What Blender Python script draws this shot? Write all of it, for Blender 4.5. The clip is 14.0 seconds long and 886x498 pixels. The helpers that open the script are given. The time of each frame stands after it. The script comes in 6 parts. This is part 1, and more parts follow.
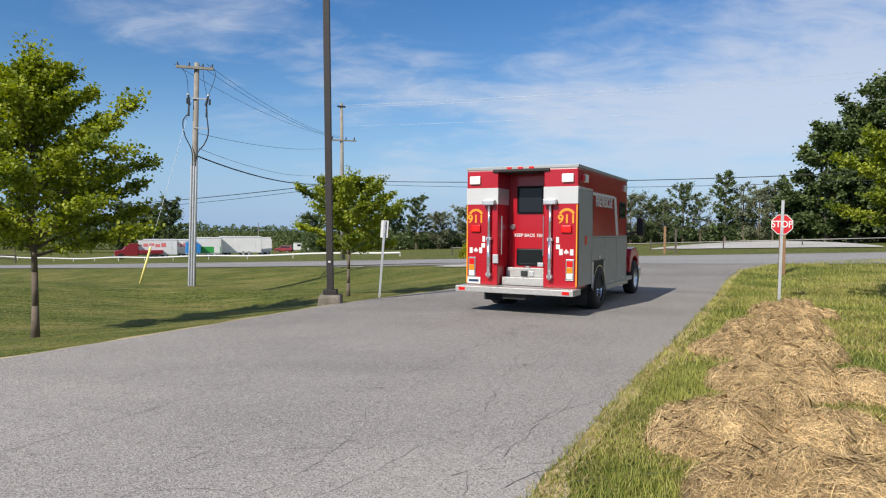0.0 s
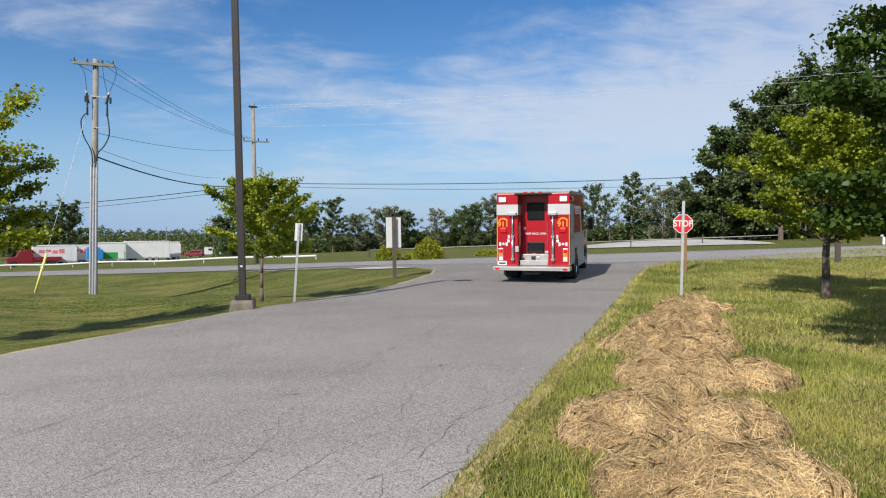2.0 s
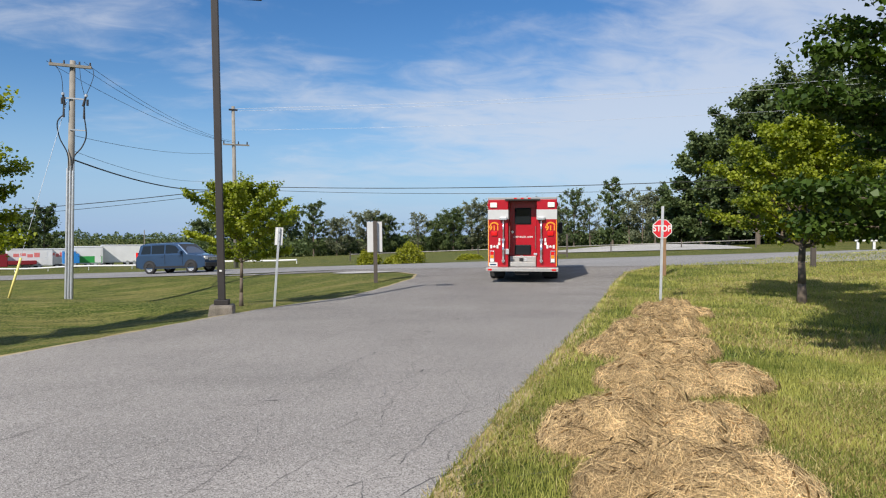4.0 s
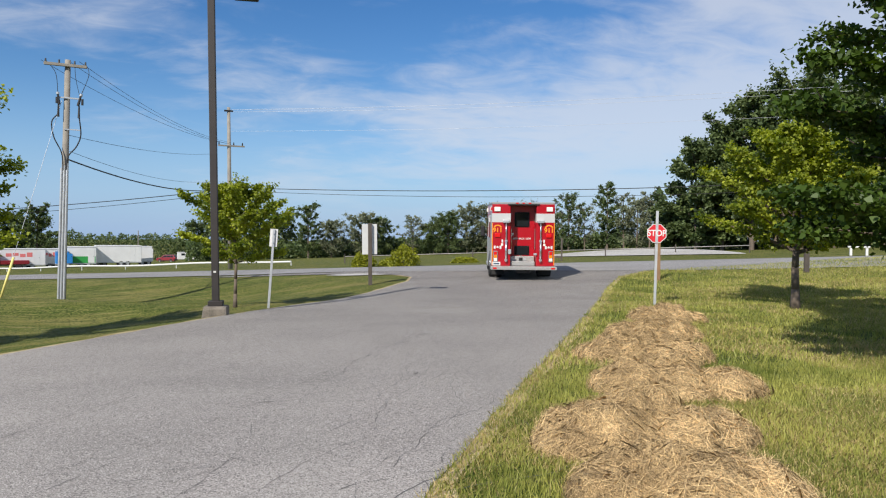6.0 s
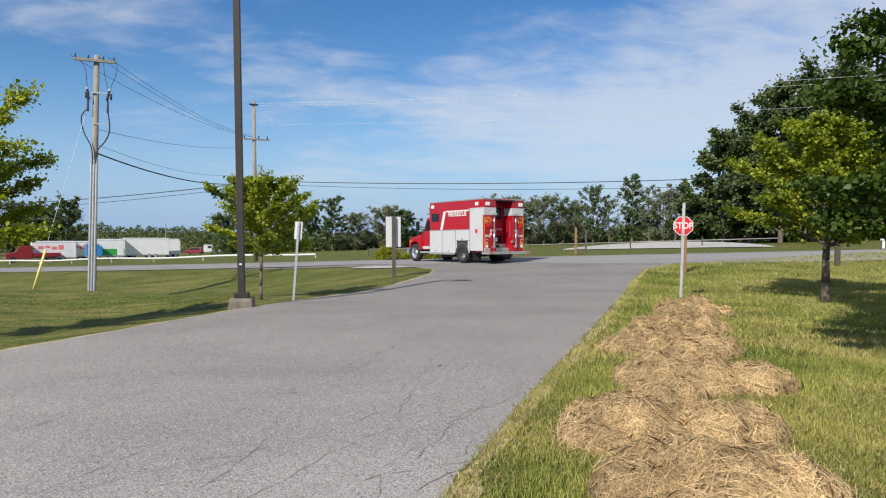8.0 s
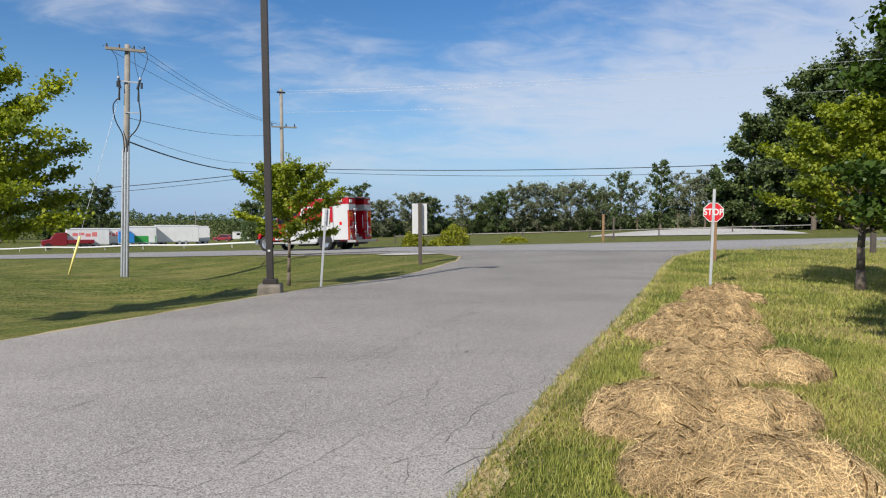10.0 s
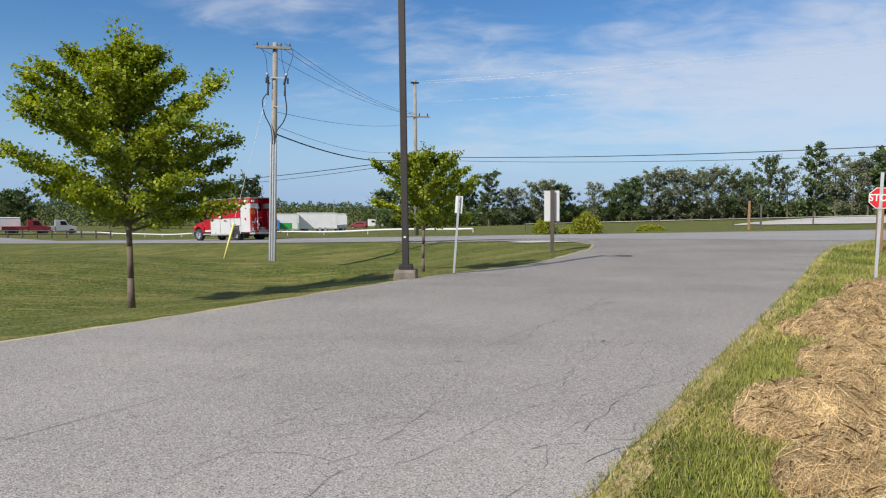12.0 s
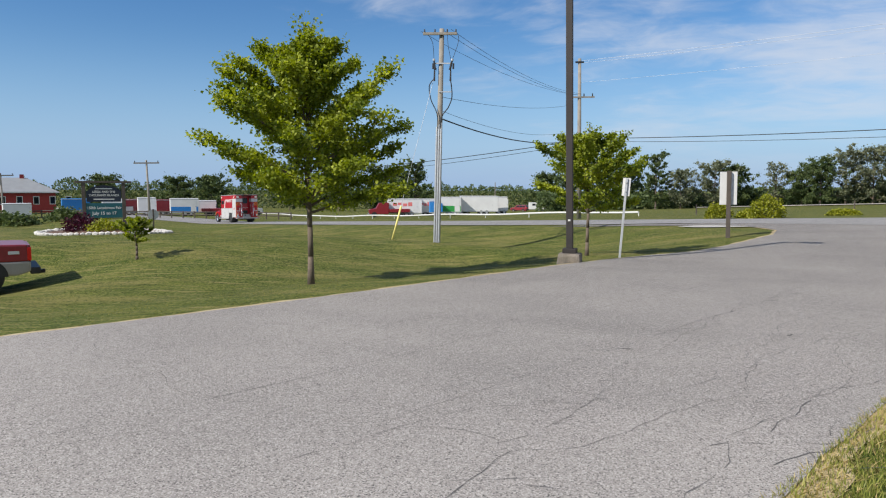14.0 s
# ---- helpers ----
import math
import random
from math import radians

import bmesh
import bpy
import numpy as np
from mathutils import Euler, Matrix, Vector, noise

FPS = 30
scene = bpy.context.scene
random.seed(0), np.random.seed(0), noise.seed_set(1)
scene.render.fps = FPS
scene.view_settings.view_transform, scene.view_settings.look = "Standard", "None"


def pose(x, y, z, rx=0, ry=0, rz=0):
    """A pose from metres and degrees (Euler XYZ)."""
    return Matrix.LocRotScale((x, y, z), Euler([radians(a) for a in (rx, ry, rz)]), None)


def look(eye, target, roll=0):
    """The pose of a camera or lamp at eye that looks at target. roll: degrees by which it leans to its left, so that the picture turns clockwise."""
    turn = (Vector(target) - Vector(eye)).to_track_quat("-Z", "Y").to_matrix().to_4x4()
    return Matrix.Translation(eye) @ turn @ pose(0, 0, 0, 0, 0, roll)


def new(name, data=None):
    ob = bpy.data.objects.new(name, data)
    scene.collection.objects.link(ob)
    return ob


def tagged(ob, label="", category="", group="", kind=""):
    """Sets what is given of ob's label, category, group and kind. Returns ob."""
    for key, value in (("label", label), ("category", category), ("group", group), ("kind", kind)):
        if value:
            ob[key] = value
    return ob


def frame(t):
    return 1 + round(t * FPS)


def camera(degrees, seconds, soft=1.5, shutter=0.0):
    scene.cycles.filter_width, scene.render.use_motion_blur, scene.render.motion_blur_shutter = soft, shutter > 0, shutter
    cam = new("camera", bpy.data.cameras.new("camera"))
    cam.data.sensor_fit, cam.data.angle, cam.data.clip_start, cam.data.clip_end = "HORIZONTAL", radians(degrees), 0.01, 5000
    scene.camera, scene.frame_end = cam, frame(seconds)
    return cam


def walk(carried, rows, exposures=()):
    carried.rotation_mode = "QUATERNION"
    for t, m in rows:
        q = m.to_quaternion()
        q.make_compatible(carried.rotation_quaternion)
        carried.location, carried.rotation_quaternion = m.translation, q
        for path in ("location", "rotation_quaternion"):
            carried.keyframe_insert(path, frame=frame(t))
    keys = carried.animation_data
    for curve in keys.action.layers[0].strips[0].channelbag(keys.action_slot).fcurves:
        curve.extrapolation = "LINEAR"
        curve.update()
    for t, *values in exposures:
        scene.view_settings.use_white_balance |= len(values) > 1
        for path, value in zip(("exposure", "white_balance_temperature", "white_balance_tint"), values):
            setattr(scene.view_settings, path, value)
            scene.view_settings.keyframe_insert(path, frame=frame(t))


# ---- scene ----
cam = camera(66.0, 14.0, soft=1.15)
PATH = [
    (0, (-0.039, 0.035, 1.686), (0.019, 2.033, 1.632), 0.5),
    (0.5, (-0.018, 0.039, 1.687), (0.152, 2.032, 1.637), 0.3),
    (1, (-0.015, 0.041, 1.688), (0.217, 2.027, 1.636), -0.0),
    (1.5, (-0.015, 0.026, 1.688), (0.254, 2.007, 1.636), -0.1),
    (2, (-0.003, 0.026, 1.691), (0.295, 2.003, 1.643), -0.1),
    (2.5, (-0.011, 0.037, 1.686), (0.312, 2.01, 1.645), -0.1),
    (3, (-0.006, 0.025, 1.696), (0.328, 1.996, 1.66), -0.1),
    (3.5, (0.0, 0.037, 1.695), (0.341, 2.007, 1.662), -0.1),
    (4, (0.002, 0.031, 1.701), (0.354, 2.0, 1.665), -0.0),
    (6.5, (-0.004, 0.039, 1.695), (0.363, 2.005, 1.669), 0.5),
    (7, (-0.004, 0.043, 1.696), (0.344, 2.012, 1.665), 0.5),
    (9.5, (-0.015, 0.05, 1.683), (0.226, 2.034, 1.605), 0.4),
    (10, (-0.015, 0.047, 1.681), (0.209, 2.032, 1.594), 0.4),
    (10.5, (-0.02, 0.045, 1.675), (0.185, 2.033, 1.581), 0.4),
    (11, (-0.029, 0.034, 1.676), (0.112, 2.027, 1.578), 0.5),
    (11.5, (-0.06, 0.054, 1.677), (-0.048, 2.051, 1.57), 0.4),
    (12, (-0.091, 0.044, 1.666), (-0.244, 2.034, 1.541), 0.3),
    (12.5, (-0.121, 0.032, 1.659), (-0.421, 2.004, 1.514), 0.2),
    (13, (-0.136, 0.021, 1.659), (-0.559, 1.97, 1.501), 0.1),
    (13.5, (-0.153, 0.031, 1.663), (-0.678, 1.954, 1.497), -0.1),
    (14, (-0.172, 0.049, 1.66), (-0.781, 1.946, 1.484), 0.1),
]
walk(cam, [(t, look(eye, target, roll)) for t, eye, target, roll in PATH])

# ---- world, sun, exposure ----
SUN_AZ, SUN_EL = 219.5, 38.3          # where the sun stands, clockwise from +y
scene.view_settings.exposure = 0.17


def build_world():
    w = bpy.data.worlds.new("sky")
    scene.world = w
    w.use_nodes = True
    nt = w.node_tree
    nd, ln = nt.nodes, nt.links
    bg = nd["Background"]
    sky = nd.new("ShaderNodeTexSky")
    sky.sky_type = "NISHITA"
    sky.sun_disc = False
    sky.sun_elevation, sky.sun_rotation = radians(SUN_EL), radians(SUN_AZ)
    sky.air_density, sky.dust_density, sky.ozone_density = 1.0, 0.25, 2.6
    tc = nd.new("ShaderNodeTexCoord")
    sep = nd.new("ShaderNodeSeparateXYZ")
    ln.new(tc.outputs["Generated"], sep.inputs[0])

    def m(op, a, b=None, c=None):
        n = nd.new("ShaderNodeMath")
        n.operation = op
        for i, v in enumerate((a, b, c)):
            if v is None:
                continue
            if isinstance(v, (int, float)):
                n.inputs[i].default_value = v
            else:
                ln.new(v, n.inputs[i])
        return n.outputs[0]

    up = m("MAXIMUM", sep.outputs[2], 0.0)
    den = m("ADD", up, 0.20)
    comb = nd.new("ShaderNodeCombineXYZ")          # the flat cloud sheet overhead
    ln.new(m("DIVIDE", sep.outputs[0], den), comb.inputs[0])
    ln.new(m("DIVIDE", sep.outputs[1], den), comb.inputs[1])
    rot = nd.new("ShaderNodeMapping")
    rot.inputs["Rotation"].default_value = (0, 0, radians(24))
    rot.inputs["Scale"].default_value = (0.8, 1.25, 1.0)
    rot.inputs["Location"].default_value = (2.7, 0.9, 0)
    ln.new(comb.outputs[0], rot.inputs[0])

    def noise_tex(scale, detail, rough, dist=0.0):
        n = nd.new("ShaderNodeTexNoise")
        n.inputs["Scale"].default_value, n.inputs["Detail"].default_value = scale, detail
        n.inputs["Roughness"].default_value, n.inputs["Distortion"].default_value = rough, dist
        ln.new(rot.outputs[0], n.inputs["Vector"])
        return n.outputs[0]

    big = noise_tex(1.15, 5.0, 0.5, 0.4)
    fine = noise_tex(5.5, 10.0, 0.62, 0.6)
    # more cloud towards +x, as the weather lies
    side = m("MULTIPLY_ADD", sep.outputs[0], 0.46, -0.02)
    cover = m("ADD", m("ADD", m("MULTIPLY", big, 1.15), m("MULTIPLY", fine, 0.45)), side)
    ramp = nd.new("ShaderNodeMapRange")
    ramp.interpolation_type = "SMOOTHSTEP"
    ramp.inputs["From Min"].default_value, ramp.inputs["From Max"].default_value = 0.66, 1.04
    ramp.inputs["To Max"].default_value = 0.68
    ln.new(cover, ramp.inputs[0])
    low = nd.new("ShaderNodeMapRange")
    low.interpolation_type = "SMOOTHSTEP"
    low.inputs["From Min"].default_value, low.inputs["From Max"].default_value = -0.02, 0.16
    ln.new(up, low.inputs[0])
    deep = nd.new("ShaderNodeHueSaturation")
    deep.inputs["Hue"].default_value = 0.507
    deep.inputs["Saturation"].default_value = 1.32
    deep.inputs["Value"].default_value = 1.28
    ln.new(sky.outputs[0], deep.inputs["Color"])
    haze = nd.new("ShaderNodeMixRGB")              # bluish haze low over the land
    hz = nd.new("ShaderNodeMapRange")
    hz.interpolation_type = "SMOOTHSTEP"
    hz.inputs["From Min"].default_value, hz.inputs["From Max"].default_value = 0.22, -0.02
    hz.inputs["To Max"].default_value = 0.85
    ln.new(sep.outputs[2], hz.inputs[0])
    ln.new(hz.outputs[0], haze.inputs[0])
    ln.new(deep.outputs[0], haze.inputs[1])
    haze.inputs[2].default_value = (2.9, 4.9, 8.5, 1)
    mix = nd.new("ShaderNodeMixRGB")
    mix.inputs[2].default_value = (7.6, 8.0, 8.9, 1)
    ln.new(m("MULTIPLY", ramp.outputs[0], low.outputs[0]), mix.inputs[0])
    ln.new(haze.outputs[0], mix.inputs[1])
    ln.new(mix.outputs[0], bg.inputs[0])
    bg.inputs[1].default_value = 0.080


def build_sun():
    lamp = bpy.data.lights.new("sun", "SUN")
    lamp.energy, lamp.angle, lamp.color = 5.0, radians(0.5), (1.0, 0.94, 0.85)
    a, e = radians(SUN_AZ), radians(SUN_EL)
    d = Vector((math.sin(a) * math.cos(e), math.cos(a) * math.cos(e), math.sin(e)))
    new("sun", lamp).matrix_world = look(d * 100, (0, 0, 0))


build_world()
build_sun()


# ---- materials ----
def mat(name, color, rough=0.6, metal=0.0, var=0.15, scale=8.0, bump=0.0, fine=60.0, coat=0.0, tint=None, spread=0.0, emit=0.0):
    """A painted, stone, wood or metal surface: colour varied at two sizes, with relief. spread: varied piece by piece."""
    mt = bpy.data.materials.new(name)
    mt.use_nodes = True
    nd, ln = mt.node_tree.nodes, mt.node_tree.links
    b = nd["Principled BSDF"]
    b.inputs["Roughness"].default_value, b.inputs["Metallic"].default_value = rough, metal
    b.inputs["Coat Weight"].default_value = coat
    tc = nd.new("ShaderNodeTexCoord")
    n1, n2 = nd.new("ShaderNodeTexNoise"), nd.new("ShaderNodeTexNoise")
    n1.inputs["Scale"].default_value, n1.inputs["Detail"].default_value = scale, 5
    n2.inputs["Scale"].default_value, n2.inputs["Detail"].default_value = fine, 3
    for n in (n1, n2):
        ln.new(tc.outputs["Object"], n.inputs["Vector"])
    add = nd.new("ShaderNodeMath")
    add.operation = "MULTIPLY_ADD"
    add.inputs[1].default_value = 0.6
    ln.new(n1.outputs[0], add.inputs[0])
    half = nd.new("ShaderNodeMath")
    half.operation = "MULTIPLY"
    half.inputs[1].default_value = 0.4
    ln.new(n2.outputs[0], half.inputs[0])
    ln.new(half.outputs[0], add.inputs[2])
    ramp = nd.new("ShaderNodeMapRange")
    ramp.inputs["From Min"].default_value, ramp.inputs["From Max"].default_value = 0.3, 0.7
    ln.new(add.outputs[0], ramp.inputs[0])
    mix = nd.new("ShaderNodeMixRGB")
    lo = tint or tuple(c * (1 - var) for c in color)
    hi = tuple(min(1, c * (1 + var)) for c in color)
    mix.inputs[1].default_value, mix.inputs[2].default_value = (*lo, 1), (*hi, 1)
    ln.new(ramp.outputs[0], mix.inputs[0])
    out = mix.outputs[0]
    if spread:
        geo = nd.new("ShaderNodeNewGeometry")
        hsv = nd.new("ShaderNodeHueSaturation")
        mr = nd.new("ShaderNodeMapRange")
        mr.inputs["To Min"].default_value, mr.inputs["To Max"].default_value = 1 - spread, 1 + spread
        ln.new(geo.outputs["Random Per Island"], mr.inputs[0])
        ln.new(mr.outputs[0], hsv.inputs["Value"])
        ln.new(out, hsv.inputs["Color"])
        out = hsv.outputs[0]
    ln.new(out, b.inputs["Base Color"])
    if bump:
        bp = nd.new("ShaderNodeBump")
        bp.inputs["Strength"].default_value, bp.inputs["Distance"].default_value = bump, 0.02
        ln.new(add.outputs[0], bp.inputs["Height"])
        ln.new(bp.outputs[0], b.inputs["Normal"])
    if emit:
        ln.new(out, b.inputs["Emission Color"])
        b.inputs["Emission Strength"].default_value = emit
    return mt


def leaf_mat(name, dark, light, thin=0.35, patch=0.0):
    """Leaves: each its own shade, letting part of the light through; patch: size of broad colour patches."""
    mt = bpy.data.materials.new(name)
    mt.use_nodes = True
    nd, ln = mt.node_tree.nodes, mt.node_tree.links
    b, out = nd["Principled BSDF"], nd["Material Output"]
    b.inputs["Roughness"].default_value = 0.5
    b.inputs["Specular IOR Level"].default_value = 0.3
    geo = nd.new("ShaderNodeNewGeometry")
    mix = nd.new("ShaderNodeMixRGB")
    mix.inputs[1].default_value, mix.inputs[2].default_value = (*dark, 1), (*light, 1)
    ln.new(geo.outputs["Random Per Island"], mix.inputs[0])
    if patch:
        tc, nz = nd.new("ShaderNodeTexCoord"), nd.new("ShaderNodeTexNoise")
        nz.inputs["Scale"].default_value, nz.inputs["Detail"].default_value = patch, 5
        ln.new(tc.outputs["Object"], nz.inputs["Vector"])
        mr, ma = nd.new("ShaderNodeMapRange"), nd.new("ShaderNodeMath")
        mr.inputs["From Min"].default_value, mr.inputs["From Max"].default_value, mr.inputs["To Max"].default_value = 0.36, 0.64, 0.55
        ln.new(nz.outputs[0], mr.inputs[0])
        ma.operation = "MULTIPLY_ADD"
        ma.inputs[1].default_value = 0.5
        ln.new(geo.outputs["Random Per Island"], ma.inputs[0])
        ln.new(mr.outputs[0], ma.inputs[2])
        ln.new(ma.outputs[0], mix.inputs[0])
    ln.new(mix.outputs[0], b.inputs["Base Color"])
    tr = nd.new("ShaderNodeBsdfTranslucent")
    hs = nd.new("ShaderNodeHueSaturation")
    hs.inputs["Value"].default_value, hs.inputs["Saturation"].default_value = 1.3, 1.15
    ln.new(mix.outputs[0], hs.inputs["Color"])
    ln.new(hs.outputs[0], tr.inputs[0])
    ms = nd.new("ShaderNodeMixShader")
    ms.inputs[0].default_value = thin
    ln.new(b.outputs[0], ms.inputs[1])
    ln.new(tr.outputs[0], ms.inputs[2])
    ln.new(ms.outputs[0], out.inputs[0])
    return mt


def ground_mat(name, colors, scales, rough=0.9, bump=0.4, speckle=None, cracks=None, streaks=None):
    """A broad surface: three colours mixed by noise of two sizes; speckle: fine grains; cracks: thin dark lines; streaks: mowing lines."""
    mt = bpy.data.materials.new(name)
    mt.use_nodes = True
    nd, ln = mt.node_tree.nodes, mt.node_tree.links
    b = nd["Principled BSDF"]
    b.inputs["Roughness"].default_value = rough
    b.inputs["Specular IOR Level"].default_value = 0.12
    tc = nd.new("ShaderNodeTexCoord")

    def nz(scale, detail=6, stretch=(1, 1, 1), turn=0.0):
        mp = nd.new("ShaderNodeMapping")
        mp.inputs["Scale"].default_value = stretch
        mp.inputs["Rotation"].default_value = (0, 0, turn)
        ln.new(tc.outputs["Object"], mp.inputs[0])
        n = nd.new("ShaderNodeTexNoise")
        n.inputs["Scale"].default_value, n.inputs["Detail"].default_value = scale, detail
        ln.new(mp.outputs[0], n.inputs["Vector"])
        return n.outputs[0]

    def rng(v, a, c):
        n = nd.new("ShaderNodeMapRange")
        n.inputs["From Min"].default_value, n.inputs["From Max"].default_value = a, c
        ln.new(v, n.inputs[0])
        return n.outputs[0]

    def blend(f, c1, c2):
        n = nd.new("ShaderNodeMixRGB")
        for i, v in ((1, c1), (2, c2)):
            if isinstance(v, tuple):
                n.inputs[i].default_value = (*v, 1)
            else:
                ln.new(v, n.inputs[i])
        ln.new(f, n.inputs[0])
        return n.outputs[0]

    out = blend(rng(nz(scales[0]), 0.35, 0.65), colors[0], colors[1])
    out = blend(rng(nz(scales[1], 4, (1, 3, 1), radians(22)), 0.5, 0.75), out, colors[2])
    height = nz(scales[2], 4)
    if streaks:
        out = blend(rng(nz(1.5, 5, (0.3, 3.2, 1), radians(-24)), 0.50, 0.72), out, streaks[0])
        out = blend(rng(nz(2.1, 6, (0.35, 3.6, 1), radians(-27)), 0.53, 0.70), out, streaks[1])
    if speckle:
        vo = nd.new("ShaderNodeTexVoronoi")
        vo.inputs["Scale"].default_value = speckle[0]
        ln.new(tc.outputs["Object"], vo.inputs["Vector"])
        rnd = nd.new("ShaderNodeSeparateColor")
        ln.new(vo.outputs["Color"], rnd.inputs[0])
        out = blend(rng(rnd.outputs[0], 0.55, 1.0), out, speckle[1])
        out = blend(rng(rnd.outputs[1], 0.7, 1.0), out, speckle[2])
        height = rnd.outputs[0]
    if cracks:
        wob = nd.new("ShaderNodeTexNoise")
        wob.inputs["Scale"].default_value = 1.3
        ln.new(tc.outputs["Object"], wob.inputs["Vector"])
        vm = nd.new("ShaderNodeVectorMath")
        vm.operation = "MULTIPLY_ADD"
        vm.inputs[1].default_value = (0.9, 0.9, 0)
        ln.new(wob.outputs["Color"], vm.inputs[0])
        ln.new(tc.outputs["Object"], vm.inputs[2])
        mp = nd.new("ShaderNodeMapping")
        mp.inputs["Rotation"].default_value = (0, 0, radians(27))
        mp.inputs["Scale"].default_value = (1.0, 0.22, 1)
        ln.new(vm.outputs[0], mp.inputs[0])
        cv = nd.new("ShaderNodeTexVoronoi")
        cv.feature = "DISTANCE_TO_EDGE"
        cv.inputs["Scale"].default_value = cracks
        ln.new(mp.outputs[0], cv.inputs["Vector"])
        thin = rng(cv.outputs["Distance"], 0.007, 0.0)
        patchy = nd.new("ShaderNodeMath")
        patchy.operation = "MULTIPLY"
        ln.new(thin, patchy.inputs[0])
        ln.new(rng(nz(0.22, 3), 0.47, 0.6), patchy.inputs[1])
        out = blend(patchy.outputs[0], out, (0.02, 0.02, 0.02))
    ln.new(out, b.inputs["Base Color"])
    bp = nd.new("ShaderNodeBump")
    bp.inputs["Strength"].default_value, bp.inputs["Distance"].default_value = bump, 0.02
    ln.new(height, bp.inputs["Height"])
    ln.new(bp.outputs[0], b.inputs["Normal"])
    return mt


def glass_mat(name, color):
    mt = mat(name, color, 0.04, 0.0, 0.05, 2.0)
    mt.node_tree.nodes["Principled BSDF"].inputs["Specular IOR Level"].default_value = 0.35
    return mt


RED = mat("red_enamel", (0.37, 0.003, 0.012), 0.3, 0, 0.06, 1.5, coat=0.35)
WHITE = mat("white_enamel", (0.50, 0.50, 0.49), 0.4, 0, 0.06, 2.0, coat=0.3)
# trim metal, its grey lowered to carry shade on the truck's right-hand doors
SILVER = mat("aluminium_shade_tinted", (0.33, 0.34, 0.34), 0.5, 0.25, 0.1, 3.0, 0.05)
TREAD = mat("tread_plate", (0.42, 0.41, 0.39), 0.45, 0.5, 0.2, 30.0, 0.4)
CHROME = mat("chrome", (0.66, 0.67, 0.69), 0.22, 0.9, 0.02, 3.0)
BLACK = mat("black_plastic", (0.015, 0.015, 0.016), 0.5, 0, 0.2, 8.0)
RUBBER = mat("tyre_rubber", (0.022, 0.022, 0.022), 0.85, 0, 0.25, 20.0, 0.2)
# grimy underbody; also the painted shade of the rear doorway's lip
CHASSIS = mat("dirty_chassis_and_lip_shade", (0.03, 0.028, 0.026), 0.8, 0, 0.3, 6.0, 0.2)
GLASS = glass_mat("dark_glass", (0.012, 0.015, 0.018))
AMBER = mat("amber_lens", (0.75, 0.22, 0.01), 0.25, 0, 0.1, 20.0)
REDLENS = mat("red_lens", (0.62, 0.01, 0.01), 0.2, 0, 0.1, 20.0)
CLEAR = mat("clear_lens", (0.78, 0.76, 0.68), 0.25, 0, 0.1, 20.0)
GOLD = mat("reflective_gold", (0.85, 0.30, 0.02), 0.4, 0, 0.08, 20.0)
MARK = mat("white_marking", (0.62, 0.62, 0.60), 0.5, 0, 0.05, 9.0)
BLUE = mat("blue_metallic_paint", (0.030, 0.062, 0.125), 0.3, 0.35, 0.08, 2.0, coat=0.8)
ASPHALT = ground_mat("driveway_asphalt", ((0.305, 0.282, 0.259), (0.382, 0.353, 0.322), (0.252, 0.234, 0.216)), (0.35, 0.16, 40), 0.92, 1.0,
                     (125, (0.57, 0.535, 0.495), (0.095, 0.090, 0.085)))
ROADTOP = ground_mat("road_asphalt", ((0.26, 0.25, 0.24), (0.31, 0.30, 0.29), (0.22, 0.215, 0.21)), (0.2, 0.1, 30), 0.92, 0.4, (60, (0.36, 0.35, 0.33), (0.12, 0.12, 0.12)))
LAWN = ground_mat("mown_grass", ((0.052, 0.082, 0.011), (0.112, 0.128, 0.022), (0.25, 0.205, 0.075)), (0.8, 0.24, 25), 0.95, 0.9,
                  (26, (0.22, 0.21, 0.065), (0.026, 0.042, 0.007)), streaks=((0.036, 0.056, 0.008), (0.25, 0.215, 0.085)))
FRINGE = ground_mat("dry_thatch", ((0.44, 0.34, 0.18), (0.54, 0.44, 0.27), (0.26, 0.21, 0.09)), (2.5, 0.6, 40), 0.95, 0.8)
GRAVEL = ground_mat("pale_gravel", ((0.42, 0.40, 0.36), (0.5, 0.48, 0.44), (0.36, 0.34, 0.30)), (0.3, 0.1, 30), 0.95, 0.5, (40, (0.55, 0.53, 0.5), (0.25, 0.24, 0.22)))
CONCRETE = mat("weathered_concrete", (0.175, 0.152, 0.125), 0.95, 0, 0.5, 5.0, 0.6, 45)
POLEWOOD = mat("grey_pole_wood", (0.25, 0.228, 0.195), 0.9, 0, 0.25, 3.0, 0.4, 40)
POSTWOOD = mat("brown_post_wood", (0.23, 0.135, 0.07), 0.85, 0, 0.25, 4.0, 0.3, 40)
GREYWOOD = mat("weathered_board", (0.085, 0.070, 0.058), 0.9, 0, 0.25, 4.0, 0.3, 40)
GALV = mat("galvanised_steel", (0.50, 0.51, 0.52), 0.45, 0.6, 0.15, 8.0)
BRONZE = mat("dark_bronze_paint", (0.026, 0.021, 0.019), 0.6, 0.1, 0.25, 3.0)
SIGNBACK = mat("sign_back_white", (0.60, 0.60, 0.59), 0.5, 0, 0.08, 4.0)
SIGNRED = mat("sign_red_sheet", (0.55, 0.012, 0.02), 0.4, 0, 0.08, 8.0)
YELLOW = mat("yellow_guard", (0.80, 0.68, 0.22), 0.55, 0, 0.12, 8.0)
WIRE = mat("black_cable", (0.012, 0.012, 0.012), 0.6)
